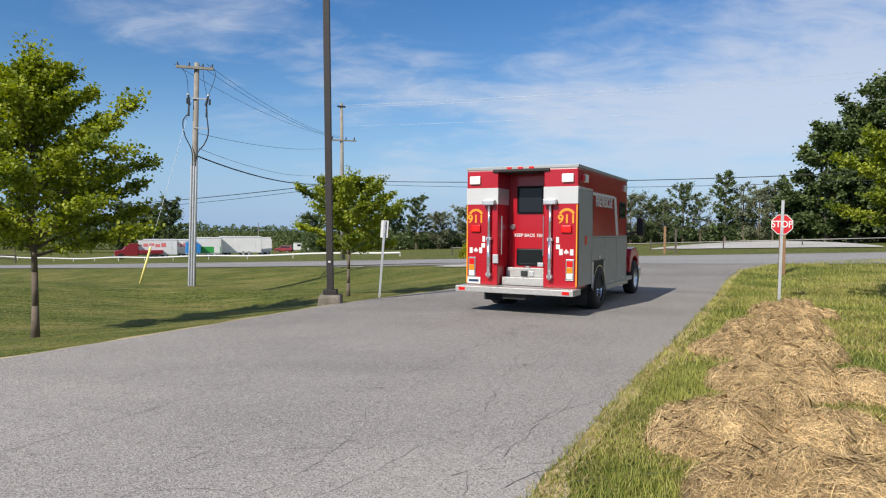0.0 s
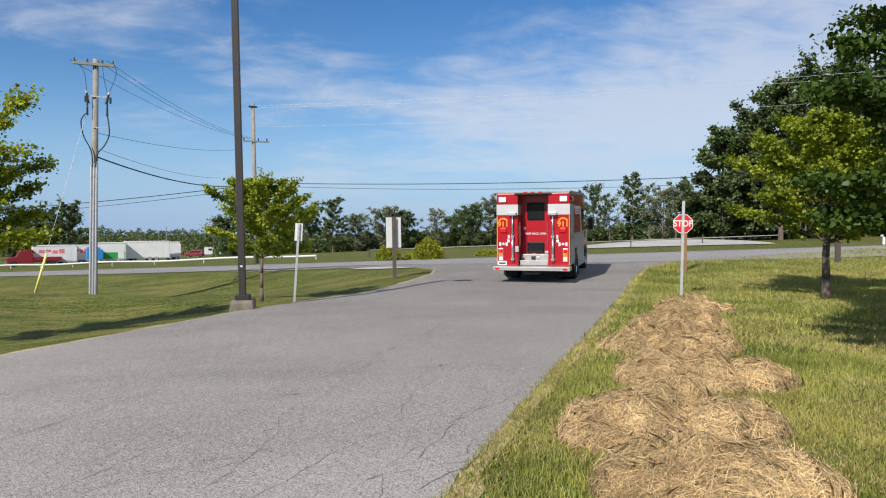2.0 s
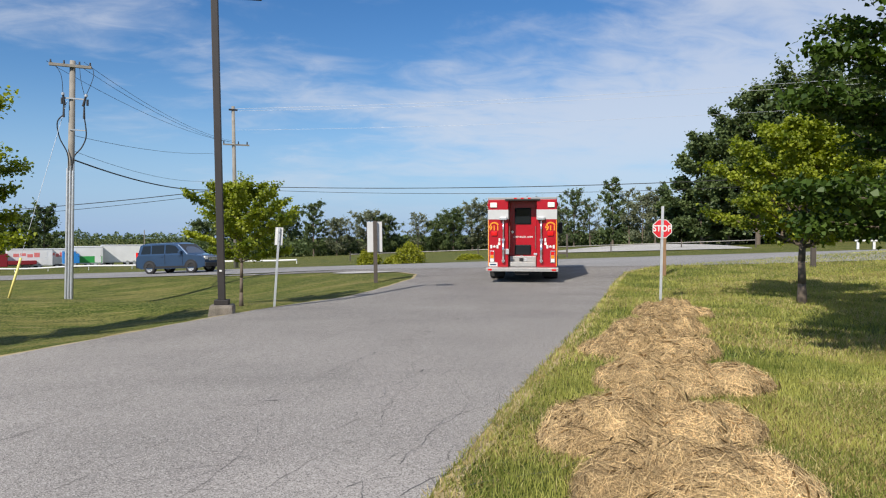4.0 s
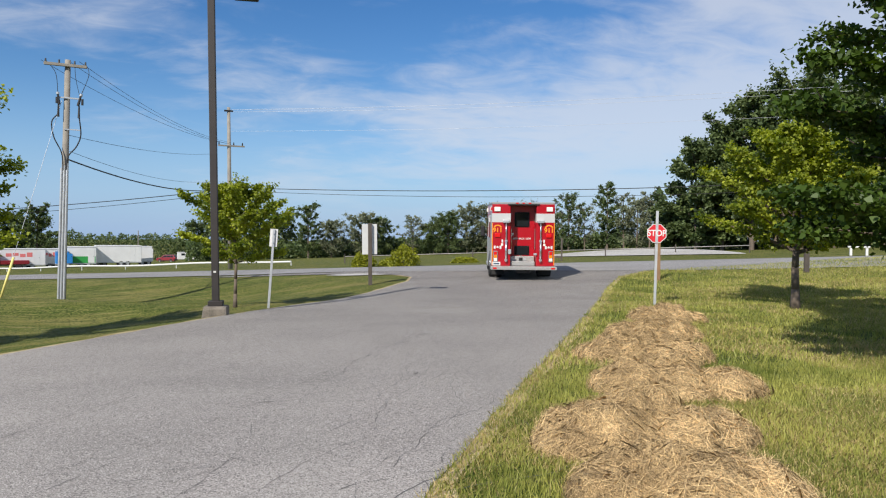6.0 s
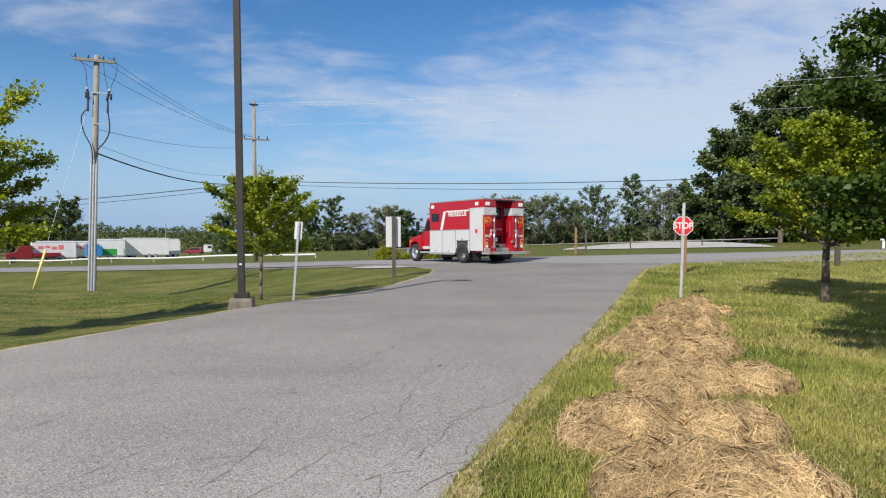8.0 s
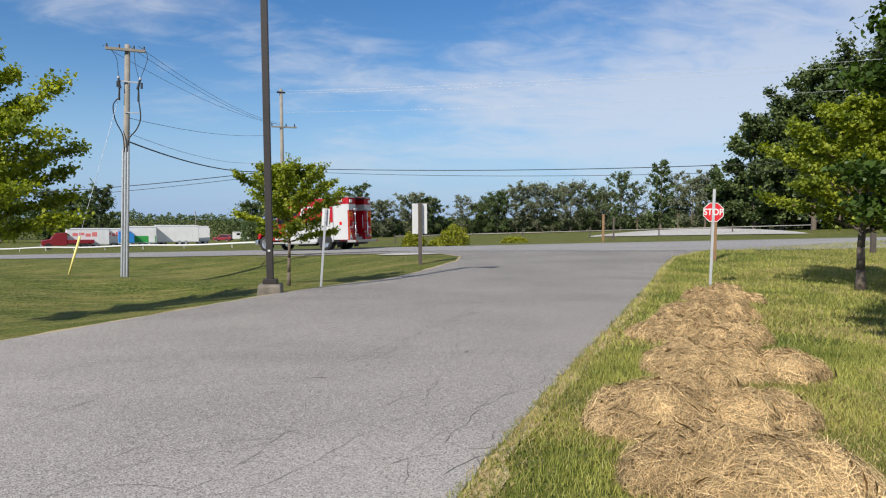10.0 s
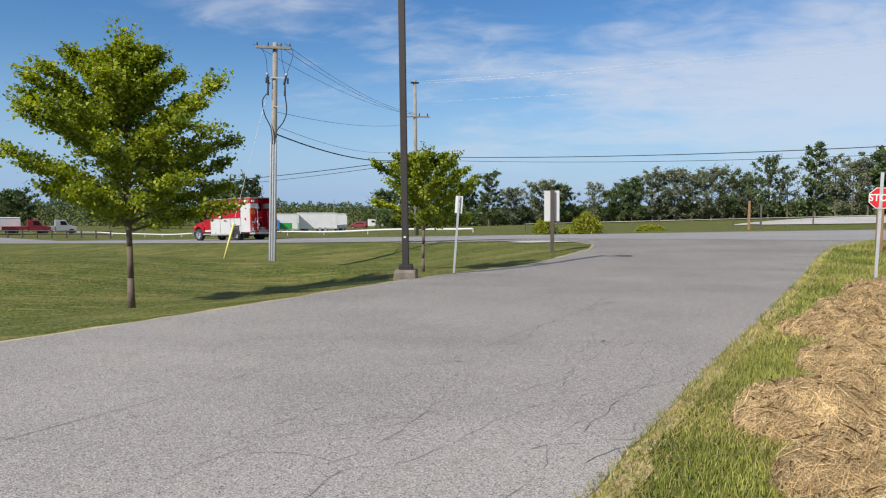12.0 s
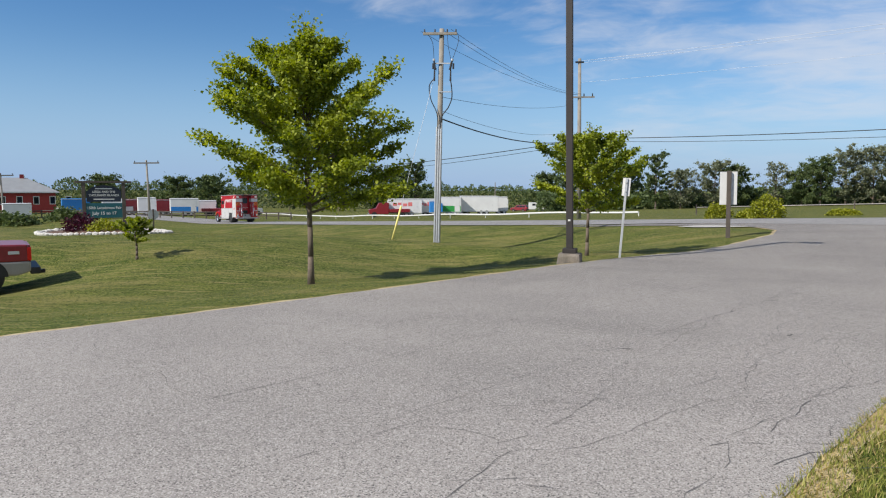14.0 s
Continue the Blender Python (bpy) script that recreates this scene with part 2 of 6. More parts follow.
WIREPALE = mat("bare_aluminium_wire", (0.5, 0.52, 0.55), 0.5, 0.3)
BARK = mat("grey_brown_bark", (0.135, 0.105, 0.08), 0.95, 0, 0.4, 9.0, 0.7, 60)
HAY = mat("dry_hay", (0.64, 0.465, 0.24), 0.9, 0, 0.35, 2.2, 0.5, 80, spread=0.68, tint=(0.25, 0.165, 0.075))
# hay mound, coloured darker to paint the shade between the stalks
HAYBASE = mat("hay_hollow_shade", (0.15, 0.10, 0.04), 0.95, 0, 0.45, 6.0, 1.0, 70)
GRASS = leaf_mat("grass_blades", (0.075, 0.125, 0.016), (0.50, 0.48, 0.13), 0.3, 0.8)
LAWNBLADE = leaf_mat("mown_blades", (0.045, 0.072, 0.010), (0.30, 0.285, 0.08), 0.35, 0.7)
DRYGRASS = leaf_mat("dry_grass_blades", (0.36, 0.28, 0.10), (0.66, 0.54, 0.27), 0.3, 0.6)
MAPLE = leaf_mat("maple_leaves", (0.042, 0.092, 0.010), (0.47, 0.51, 0.065), 0.40, 1.6)
MAPLEDARK = leaf_mat("dark_maple_leaves", (0.022, 0.050, 0.008), (0.105, 0.165, 0.026), 0.3, 0.8)
WOODS = leaf_mat("far_leaves", (0.038, 0.068, 0.026), (0.15, 0.19, 0.065), 0.25, 0.35)
WOODSGREY = leaf_mat("far_pale_leaves", (0.075, 0.10, 0.055), (0.25, 0.26, 0.15), 0.25, 0.35)
SHRUB = leaf_mat("yellow_green_shrub_leaves", (0.13, 0.16, 0.014), (0.42, 0.42, 0.04), 0.35)
PURPLE = leaf_mat("purple_shrub_leaves", (0.035, 0.008, 0.018), (0.10, 0.02, 0.04), 0.2)


# ---- building helpers ----
def part(name, bm, material, parent=None, label="", smooth=False):
    """Links a bmesh as one mesh object, under a thing or a part where one is given."""
    me = bpy.data.meshes.new(name)
    bm.to_mesh(me)
    bm.free()
    me.materials.append(material)
    if smooth:
        me.shade_smooth()
    ob = new(name, me)
    ob.parent = parent
    if label:
        ob["label"] = label
    return ob


def bulk(name, verts, size, material, parent=None):
    """Many alike polygons of `size` corners each, from an array of corners, as one mesh."""
    verts = np.asarray(verts, dtype=np.float32).reshape(-1, 3)
    n = len(verts) // size
    me = bpy.data.meshes.new(name)
    me.vertices.add(len(verts))
    me.vertices.foreach_set("co", verts.ravel())
    me.loops.add(n * size)
    me.loops.foreach_set("vertex_index", np.arange(n * size, dtype=np.int32))
    me.polygons.add(n)
    me.polygons.foreach_set("loop_start", np.arange(0, n * size, size, dtype=np.int32))
    me.update(calc_edges=True)
    me.materials.append(material)
    ob = new(name, me)
    ob.parent = parent
    return ob


def thing(name, m, label, category, group="", kind=""):
    e = new(name)
    e.matrix_basis = m
    return tagged(e, label, category, group, kind)


def box(bm, x0, x1, y0, y1, z0, z1, bevel=0.0, seg=2):
    r = bmesh.ops.create_cube(bm, size=1.0)
    for v in r["verts"]:
        v.co = Vector(((x0 + x1) / 2 + v.co.x * (x1 - x0), (y0 + y1) / 2 + v.co.y * (y1 - y0), (z0 + z1) / 2 + v.co.z * (z1 - z0)))
    if bevel:
        es = list({e for v in r["verts"] for e in v.link_edges})
        bmesh.ops.bevel(bm, geom=es, offset=bevel, segments=seg, affect="EDGES", profile=0.6)
    return bm


def tube(bm, p0, p1, r0, r1=None, n=10):
    r1 = r0 if r1 is None else r1
    p0, p1 = Vector(p0), Vector(p1)
    d = p1 - p0
    m = Matrix.Translation((p0 + p1) / 2) @ d.to_track_quat("Z", "Y").to_matrix().to_4x4()
    bmesh.ops.create_cone(bm, cap_ends=True, segments=n, radius1=r0, radius2=r1, depth=d.length, matrix=m)
    return bm


def slab(bm, outline, axis, a, b, bevel=0.0):
    """A flat outline of (u, v) pushed along an axis from a to b: 'x' has (y, z) outlines, 'y' (x, z), 'z' (x, y)."""
    def at(u, v, w):
        return {"x": (w, u, v), "y": (u, w, v), "z": (u, v, w)}[axis]
    va = [bm.verts.new(at(u, v, a)) for u, v in outline]
    vb = [bm.verts.new(at(u, v, b)) for u, v in outline]
    n = len(outline)
    fs = [bm.faces.new(va), bm.faces.new(vb[::-1])]
    fs += [bm.faces.new((va[i], vb[i], vb[(i + 1) % n], va[(i + 1) % n])) for i in range(n)]
    bmesh.ops.recalc_face_normals(bm, faces=fs)
    if bevel:
        es = list({e for f in fs for e in f.edges})
        bmesh.ops.bevel(bm, geom=es, offset=bevel, segments=2, affect="EDGES", profile=0.6)
    return bm


def B(*a, **k):
    return box(bmesh.new(), *a, **k)


def T(*a, **k):
    return tube(bmesh.new(), *a, **k)


def S(*a, **k):
    return slab(bmesh.new(), *a, **k)


def letters(text, size, m, material, parent, name="lettering", squash=1.0):
    cu = bpy.data.curves.new(name, "FONT")
    cu.body, cu.size, cu.extrude = text, size, 0.003
    cu.offset = size * 0.022
    cu.align_x, cu.align_y = "CENTER", "CENTER"
    cu.materials.append(material)
    ob = new(name, cu)
    ob.parent = parent
    ob.matrix_basis = m @ Matrix.Diagonal((squash, 1, 1, 1))
    return ob


def cable(name, points, radius, material, label, category="cable", parent=None):
    cu = bpy.data.curves.new(name, "CURVE")
    cu.dimensions, cu.bevel_depth, cu.bevel_resolution = "3D", radius, 1
    sp = cu.splines.new("POLY")
    sp.points.add(len(points) - 1)
    for p, q in zip(sp.points, points):
        p.co = (*q, 1)
    cu.materials.append(material)
    ob = new(name, cu)
    if parent:
        ob.parent = parent
        return ob
    return tagged(ob, label, category, "overhead wires")


def sagging(a, b, sag, n=24):
    a, b = Vector(a), Vector(b)
    return [a.lerp(b, i / n) - Vector((0, 0, sag * 4 * (i / n) * (1 - i / n))) for i in range(n + 1)]


def ease(a, b, v):
    t = min(1.0, max(0.0, (v - a) / (b - a)))
    return t * t * (3 - 2 * t)


# ---- the lie of the land ----
def land(x, y):
    """Height of the ground: level round the driveway, falling away to the left and into the fields, with a swale before the road."""
    d = math.hypot(x, y)
    z = ease(20, 38, d) * max(-6.0, min(3.0, 0.8 + 0.033 * max(x, -46.0) - 0.022 * y))
    v = 0.43 * (x - 0.6) + 0.9 * (y - 37.5)
    z -= 0.9 * (1 - ease(-5, 3, x)) * math.exp(-((v + 11) / 5) ** 2)
    z += 0.45 * math.exp(-((x + 30) ** 2 + (y - 31.5) ** 2) / 40)
    u = 0.463 * (y - 11.5) - 0.886 * (x + 3.9)            # to the left of the driveway's edge
    w = 0.463 * (x + 3.9) + 0.886 * (y - 11.5)            # along it
    z -= 0.11 * min(4.8, max(0.0, u - 0.2)) * (1 - ease(5.5, 14, u)) * ease(-10, -5, w) * (1 - ease(5.5, 8.5, w))
    z -= 1.25 * math.exp(-((x + 18.5) ** 2 + (y - 13.0) ** 2) / 22)
    return z


def polar(az, d):
    """A place by its bearing from the driveway's mouth, degrees clockwise from +y, and its distance."""
    return d * math.sin(radians(az)), d * math.cos(radians(az))


ROAD = [(150, -34), (110, -15), (70, 4), (46, 16), (24.4, 26.4), (0.6, 37.7), (-12, 43.7), (-28, 52.8), (-46, 64.5), (-80, 88), (-140, 130), (-220, 190)]
ARC = [0.0]
for (_x0, _y0), (_x1, _y1) in zip(ROAD, ROAD[1:]):
    ARC.append(ARC[-1] + math.hypot(_x1 - _x0, _y1 - _y0))


def road_at(s):
    """Point and unit direction on the road's middle line, s metres from its right-hand end (which lies ahead of +x)."""
    s = max(0.0, min(ARC[-1] - 0.01, s))
    i = max(k for k in range(len(ARC) - 1) if ARC[k] <= s)

    def p(k):
        return Vector(ROAD[max(0, min(len(ROAD) - 1, k))])
    f = (s - ARC[i]) / (ARC[i + 1] - ARC[i])
    a, b, c, d = p(i - 1), p(i), p(i + 1), p(i + 2)
    q = 0.5 * ((2 * b) + (c - a) * f + (2 * a - 5 * b + 4 * c - d) * f * f + (3 * b - a - 3 * c + d) * f ** 3)
    t = 0.5 * ((c - a) + 2 * (2 * a - 5 * b + 4 * c - d) * f + 3 * (3 * b - a - 3 * c + d) * f * f)
    return q, t.normalized()


# ---- ground, road, driveway ----
def build_ground():
    """One sheet of grass to the horizon, finer near the camera."""
    def steps(near, far):
        out, v, h = [], 0.0, 0.5
        while v < far:
            out.append(v)
            if v > near:
                h *= 1.16
            v += h
        return out + [far]
    pos = steps(45, 2500)
    xs = sorted({-v for v in pos} | set(pos))
    bm = bmesh.new()
    grid = []
    for y in xs:
        grid.append([bm.verts.new((x, y, land(x, y) + 0.005 * noise.noise((x * 0.9, y * 0.9, 0)))) for x in xs])
    for j in range(len(xs) - 1):
        for i in range(len(xs) - 1):
            bm.faces.new((grid[j][i], grid[j][i + 1], grid[j + 1][i + 1], grid[j + 1][i]))
    tagged(part("ground", bm, LAWN, smooth=True), "patchy mown grass, green with dry streaks", "ground", kind="structure")


def ribbon(rows, material, name, lift):
    bm = bmesh.new()
    vs = [[bm.verts.new((x, y, land(x, y) + lift)) for x, y in r] for r in rows]
    for r0, r1 in zip(vs, vs[1:]):
        for i in range(len(r0) - 1):
            bm.faces.new((r0[i], r0[i + 1], r1[i + 1], r1[i]))
    bmesh.ops.recalc_face_normals(bm, faces=bm.faces)
    for f in bm.faces:
        if f.normal.z < 0:
            f.normal_flip()
    return part(name, bm, material, smooth=True)


LEFT_EDGE = [(-9.5, -8), (-8.6, 0), (-7.1, 5.6), (-5.3, 8.8), (-3.9, 11.5), (-2.3, 14.8), (-0.35, 18.6), (0.7, 20.2), (2.3, 23.2), (3.5, 25.9), (3.9, 27.9), (3.4, 29.4), (2.0, 30.9), (-1.5, 33.4), (-6, 36.0)]
RIGHT_EDGE = [(-5.6, -8), (-1.6, 0), (0.64, 4.28), (2.02, 7.0), (4.9, 12.4), (7.7, 17.8), (10.0, 22.3), (11.8, 25.3), (14.0, 27.2), (17.0, 27.6), (20.0, 26.9), (24.0, 25.2), (30, 22.5)]


def along_line(pts, n):
    L = [0.0]
    for a, b in zip(pts, pts[1:]):
        L.append(L[-1] + math.hypot(b[0] - a[0], b[1] - a[1]))
    out = []
    for k in range(n + 1):
        s = L[-1] * k / n
        i = max(j for j in range(len(pts) - 1) if L[j] <= s + 1e-9)
        f = (s - L[i]) / (L[i + 1] - L[i])
        out.append((pts[i][0] + f * (pts[i + 1][0] - pts[i][0]), pts[i][1] + f * (pts[i + 1][1] - pts[i][1])))
    return out


def build_roads():
    rows = []
    s = 0.0
    while s < ARC[-1]:
        p, d = road_at(s)
        n = Vector((d.y, -d.x))            # to the far side
        w = 3.6 + 0.08 * noise.noise((s * 0.4, 0, 0))
        rows.append([tuple(p + n * k * w) for k in (-1, -0.5, 0, 0.5, 1)])
        s += 1.0
    tagged(ribbon(rows, ROADTOP, "road", 0.03), "grey two-lane country road, worn asphalt", "road", kind="structure")
    le, re_ = along_line(LEFT_EDGE, 150), along_line(RIGHT_EDGE, 150)
    rows = []
    for k, (a, b) in enumerate(zip(le, re_)):
        w = 0.05 * noise.noise((k * 0.9, 3, 0)) + 0.03 * noise.noise((k * 3.1, 5, 0))
        a = (a[0] + w, a[1])
        b = (b[0] - w * 1.3, b[1])
        rows.append([(a[0] + (b[0] - a[0]) * f, a[1] + (b[1] - a[1]) * f) for f in [i / 14 for i in range(15)]])
    tagged(ribbon(rows, ASPHALT, "driveway", 0.024), "light grey cracked asphalt driveway with a frayed edge", "driveway", kind="structure")
    # bleached, sandy fringe beside the asphalt
    rows = []
    for k, b in enumerate(along_line(RIGHT_EDGE[:10], 150)):
        w = 0.26 + 0.16 * noise.noise((k * 0.35, 11, 0)) + 0.08 * noise.noise((k * 1.3, 13, 0))
        rows.append([(b[0] - 0.15, b[1]), (b[0] + w * 0.6, b[1] - w * 0.2)])
    tagged(ribbon(rows, FRINGE, "dry_fringe", 0.016), "strip of dry thatch and sand along the asphalt", "verge", kind="structure")
    rows = []
    for k, b in enumerate(along_line(LEFT_EDGE[:12], 150)):
        w = 0.10 + 0.10 * noise.noise((k * 0.35, 17, 0))
        rows.append([(b[0] + 0.1, b[1]), (b[0] - w, b[1] + w * 0.3)])
    tagged(ribbon(rows, FRINGE, "dry_fringe", 0.016), "strip of dry thatch along the lawn edge", "verge", kind="structure")
    # pale gravel shoulder at the left corner and gravel lane beyond the road
    rows = []
    for k in range(15):
        f = k / 14
        x, y = 3.1 - 2.6 * f, 29.6 + 1.7 * f
        w = 0.5 * math.sin(math.pi * f) + 0.05
        rows.append([(x - 0.4 * w, y - w), (x, y), (x + 0.4 * w, y + w)])
    tagged(ribbon(rows, GRAVEL, "shoulder", 0.034), "strip of pale gravel at the road corner", "shoulder", kind="structure")
    rows = []
    for k in range(41):
        f = k / 40
        az = 18.5 + 16 * f
        d = 63 - 10 * f
        wd = 0.4 + 8.5 * math.sin(math.pi * f) ** 0.8
        rows.append([polar(az, d), polar(az, d + wd * 0.5), polar(az, d + wd)])
    lane = ribbon(rows, GRAVEL, "gravel_lane", 0.06)
    for v in lane.data.vertices:          # the track lies on a low bank
        a = math.degrees(math.atan2(v.co.x, v.co.y))
        f = (a - 18.5) / 16
        v.co.z += 0.05 * max(0, math.hypot(v.co.x, v.co.y) - (63 - 10 * f))
    tagged(lane, "pale gravel track beside the field", "track", kind="structure")


# ---- grass, hay ----
def inside_drive(x, y):
    """Signed distance-like test: true on the asphalt."""
    def edge(pts):
        for a, b in zip(pts, pts[1:]):
            if a[1] <= y <= b[1]:
                return a[0] + (b[0] - a[0]) * (y - a[1]) / (b[1] - a[1] + 1e-9)
        return None
    l, r = edge(LEFT_EDGE[:11]), edge(RIGHT_EDGE[:9])
    if l is None or r is None:
        return False, 99
    return l < x < r, min(abs(x - l), abs(x - r))


def blades(rng, xy, height, width, lean=0.5):
    """Bent grass blades: a quad and a tip as one four-cornered leaf each."""
    n = len(xy)
    z = np.array([land(x, y) for x, y in xy])
    base = np.column_stack([xy, z - 0.01])
    a = rng.uniform(0, 2 * np.pi, n)
    side = np.column_stack([np.cos(a), np.sin(a), np.zeros(n)]) * (width * rng.uniform(0.6, 1.3, n))[:, None]
    b = rng.uniform(0, 2 * np.pi, n)
    h = height * rng.uniform(0.5, 1.3, n)
    tip = base + np.column_stack([np.cos(b), np.sin(b), np.zeros(n)]) * (h * lean * rng.uniform(0.2, 1.2, n))[:, None] + np.column_stack([np.zeros(n), np.zeros(n), h])
    mid = base * 0.45 + tip * 0.55 + np.column_stack([np.zeros(n), np.zeros(n), h * 0.12])
    return np.stack([base - side, base + side, mid + side * 0.7, tip, mid - side * 0.7], axis=1)


def build_grass():
    rng = np.random.default_rng(5)

    def scatter(n, x0, x1, y0, y1, keep):
        p = np.column_stack([rng.uniform(x0, x1, n), rng.uniform(y0, y1, n)])
        return np.array([q for q in p if keep(*q)])

    def right(x, y):
        on, e = inside_drive(x, y)
        e2 = [a[0] + (b[0] - a[0]) * (y - a[1]) / (b[1] - a[1]) for a, b in zip(RIGHT_EDGE[:9], RIGHT_EDGE[1:9]) if a[1] <= y <= b[1]]
        return bool(e2) and x > e2[0] - 0.03 and x > 0.42 * y - 2.2 and x < 1.05 * y + 1.5

    near = scatter(120000, 0.0, 9, 2.5, 8.5, right)
    far = np.concatenate([scatter(85000, 2, 21, 8.5, 22, right), scatter(26000, 8, 26, 22, 27.5, right)])
    tagged(bulk("grass", np.concatenate([blades(rng, near, 0.07, 0.0035), blades(rng, far, 0.095, 0.0075, 0.7)]), 5, GRASS),
           "short green verge grass beside the driveway", "grass", kind="stuff")

    def dry(x, y):
        if not right(x, y):
            return False
        e = inside_drive(x, y)[1]
        return e < 0.22 * abs(rng.normal()) + 0.10 or (noise.noise((x * 0.45, y * 0.45, 7)) + 0.4 * noise.noise((x * 1.7, y * 1.7, 3)) + 0.075 * (x - 0.45 * y - 0.9) > 0.03 and rng.random() < 0.8)
    d1 = scatter(150000, 0.2, 9, 2.5, 10, dry)
    d2 = np.concatenate([scatter(110000, 3, 22, 9.5, 21, dry), scatter(22000, 12, 26, 20, 27, dry)])
    tagged(bulk("dry_grass", np.concatenate([blades(rng, d1, 0.055, 0.0035, 1.4), blades(rng, d2, 0.06, 0.007, 1.4)]), 5, DRYGRASS),
           "bleached dry grass along the asphalt edge", "grass", kind="stuff")

    def left(x, y):
        e = [a[0] + (b[0] - a[0]) * (y - a[1]) / (b[1] - a[1]) for a, b in zip(LEFT_EDGE[:11], LEFT_EDGE[1:11]) if a[1] <= y <= b[1]]
        return bool(e) and x < e[0] + 0.05 and (abs(x - e[0]) < 0.5 or rng.random() < 0.55)
    lw = scatter(90000, -14, 3.5, 5.5, 26, left)
    lw2 = scatter(70000, -26, 3.5, 16, 40, lambda x, y: y < 0.44 * x + 33.2 and (y > 26 or x < -13) and x < 1.5)
    tagged(bulk("lawn_grass", np.concatenate([blades(rng, lw, 0.020, 0.008, 1.3), blades(rng, lw2, 0.022, 0.016, 1.5)]), 5, LAWNBLADE), "short mown lawn", "grass", kind="stuff")
    # ragged taller weeds beyond the road
    wd = []
    for _ in range(9000):
        s = rng.uniform(60, 118)
        p, d = road_at(s)
        o = 3.9 + abs(rng.normal()) * 1.6
        wd.append(tuple(p + Vector((d.y, -d.x)) * o))
    tagged(bulk("verge_weeds", blades(rng, np.array(wd), 0.34, 0.02, 0.6), 5, GRASS), "tall weeds on the far verge of the road", "weeds", kind="stuff")


def straw(rng, pts, nrm, length, width):
    n = len(pts)
    d = rng.normal(size=(n, 3))
    d -= nrm * (d * nrm).sum(1)[:, None] * 0.85
    d /= np.linalg.norm(d, axis=1)[:, None]
    s = np.cross(d, nrm + rng.normal(size=(n, 3)) * 0.4)
    s /= np.linalg.norm(s, axis=1)[:, None] + 1e-9
    L = (length * rng.uniform(0.35, 1.2, n))[:, None]
    w = (width * rng.uniform(0.6, 1.3, n))[:, None]
    mid = pts + nrm * (0.004 + np.abs(rng.normal(size=(n, 1))) * 0.032)
    bend = nrm * L * rng.uniform(-0.05, 0.14, (n, 1))
    a, b = mid - d * L * 0.5 - bend, mid + d * L * 0.5 - bend
    return np.stack([a - s * w * 0.5, a + s * w * 0.5, mid + s * w * 0.5, b + s * w * 0.4, b - s * w * 0.4, mid - s * w * 0.5], axis=1)


def hay_pile(seed, x, y, turn, lx, ly, h, strands):
    """A heap of raked hay: a lumpy mound under thousands of loose stalks."""
    rng = np.random.default_rng(seed)
    z0 = land(x, y)
    pile = thing("hay_pile", pose(x, y, z0, 0, 0, turn), "loose heap of raked dry straw-coloured hay on the verge", "hay", "raked hay heaps")

    lumps = []
    for k in range(30):
        rr, aa = math.sqrt(rng.uniform(0, 1)) * 0.86, rng.uniform(0, 2 * math.pi)
        lumps.append((lx * rr * math.cos(aa), ly * rr * math.sin(aa), rng.uniform(0.17, 0.42), h * 1.55 * rng.uniform(0.45, 1.2) * (1.15 - 0.55 * rr)))

    def top(u, v):
        best = -0.03
        for a, b, r, t in lumps:
            wob = 1 + 0.25 * noise.noise((u * 3 + a * 9, v * 3, seed))
            q = ((u - a) ** 2 + ((v - b) * 1.15) ** 2) / (r * r * wob)
            if q < 1:
                best = max(best, t * math.sqrt(1 - q) * (0.85 + 0.35 * noise.noise((u * 6, v * 6, seed))))
        return best
    n = 64
    ex, ey = lx * 0.86 + 0.55, ly * 0.86 + 0.5
    bm = bmesh.new()
    g = [[bm.verts.new((ex * (2 * i / n - 1), ey * (2 * j / n - 1), 0)) for i in range(n + 1)] for j in range(n + 1)]
    for r in g:
        for v in r:
            v.co.z = top(v.co.x, v.co.y)
    zz = np.array([[v.co.z for v in r] for r in g])
    for j in range(n):
        for i in range(n):
            q = (g[j][i], g[j][i + 1], g[j + 1][i + 1], g[j + 1][i])
            if max(v.co.z for v in q) > 0.002:
                bm.faces.new(q)
    bmesh.ops.delete(bm, geom=[v for v in bm.verts if not v.link_faces], context="VERTS")
    # dark core: shade in the hollows comes from its colour
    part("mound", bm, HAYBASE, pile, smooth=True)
    u = rng.uniform(-1, 1, (strands * 8, 2))
    gi = (u + 1) / 2 * n
    i0 = np.clip(gi.astype(int), 0, n - 1)
    fr = gi - i0
    x_, y_ = i0[:, 0], i0[:, 1]
    z00, z10, z01, z11 = zz[y_, x_], zz[y_, x_ + 1], zz[y_ + 1, x_], zz[y_ + 1, x_ + 1]
    fx, fy = fr[:, 0], fr[:, 1]
    hz = z00 * (1 - fx) * (1 - fy) + z10 * fx * (1 - fy) + z01 * (1 - fx) * fy + z11 * fx * fy
    nn = np.column_stack([-(z10 - z00 + z11 - z01) / 2 / (2 * ex / n), -(z01 - z00 + z11 - z10) / 2 / (2 * ey / n), np.ones(len(u))])
    nn /= np.linalg.norm(nn, axis=1)[:, None]
    ok = hz > 0.004
    keep = np.column_stack([u[:, 0] * ex, u[:, 1] * ey, hz])[ok]
    nn = nn[ok]
    st = bulk("straw", straw(rng, keep, nn, 0.15, 0.0013 + 0.00018 * y), 6, HAY, pile)
    tagged(st, "loose dry stalks", kind="stuff")


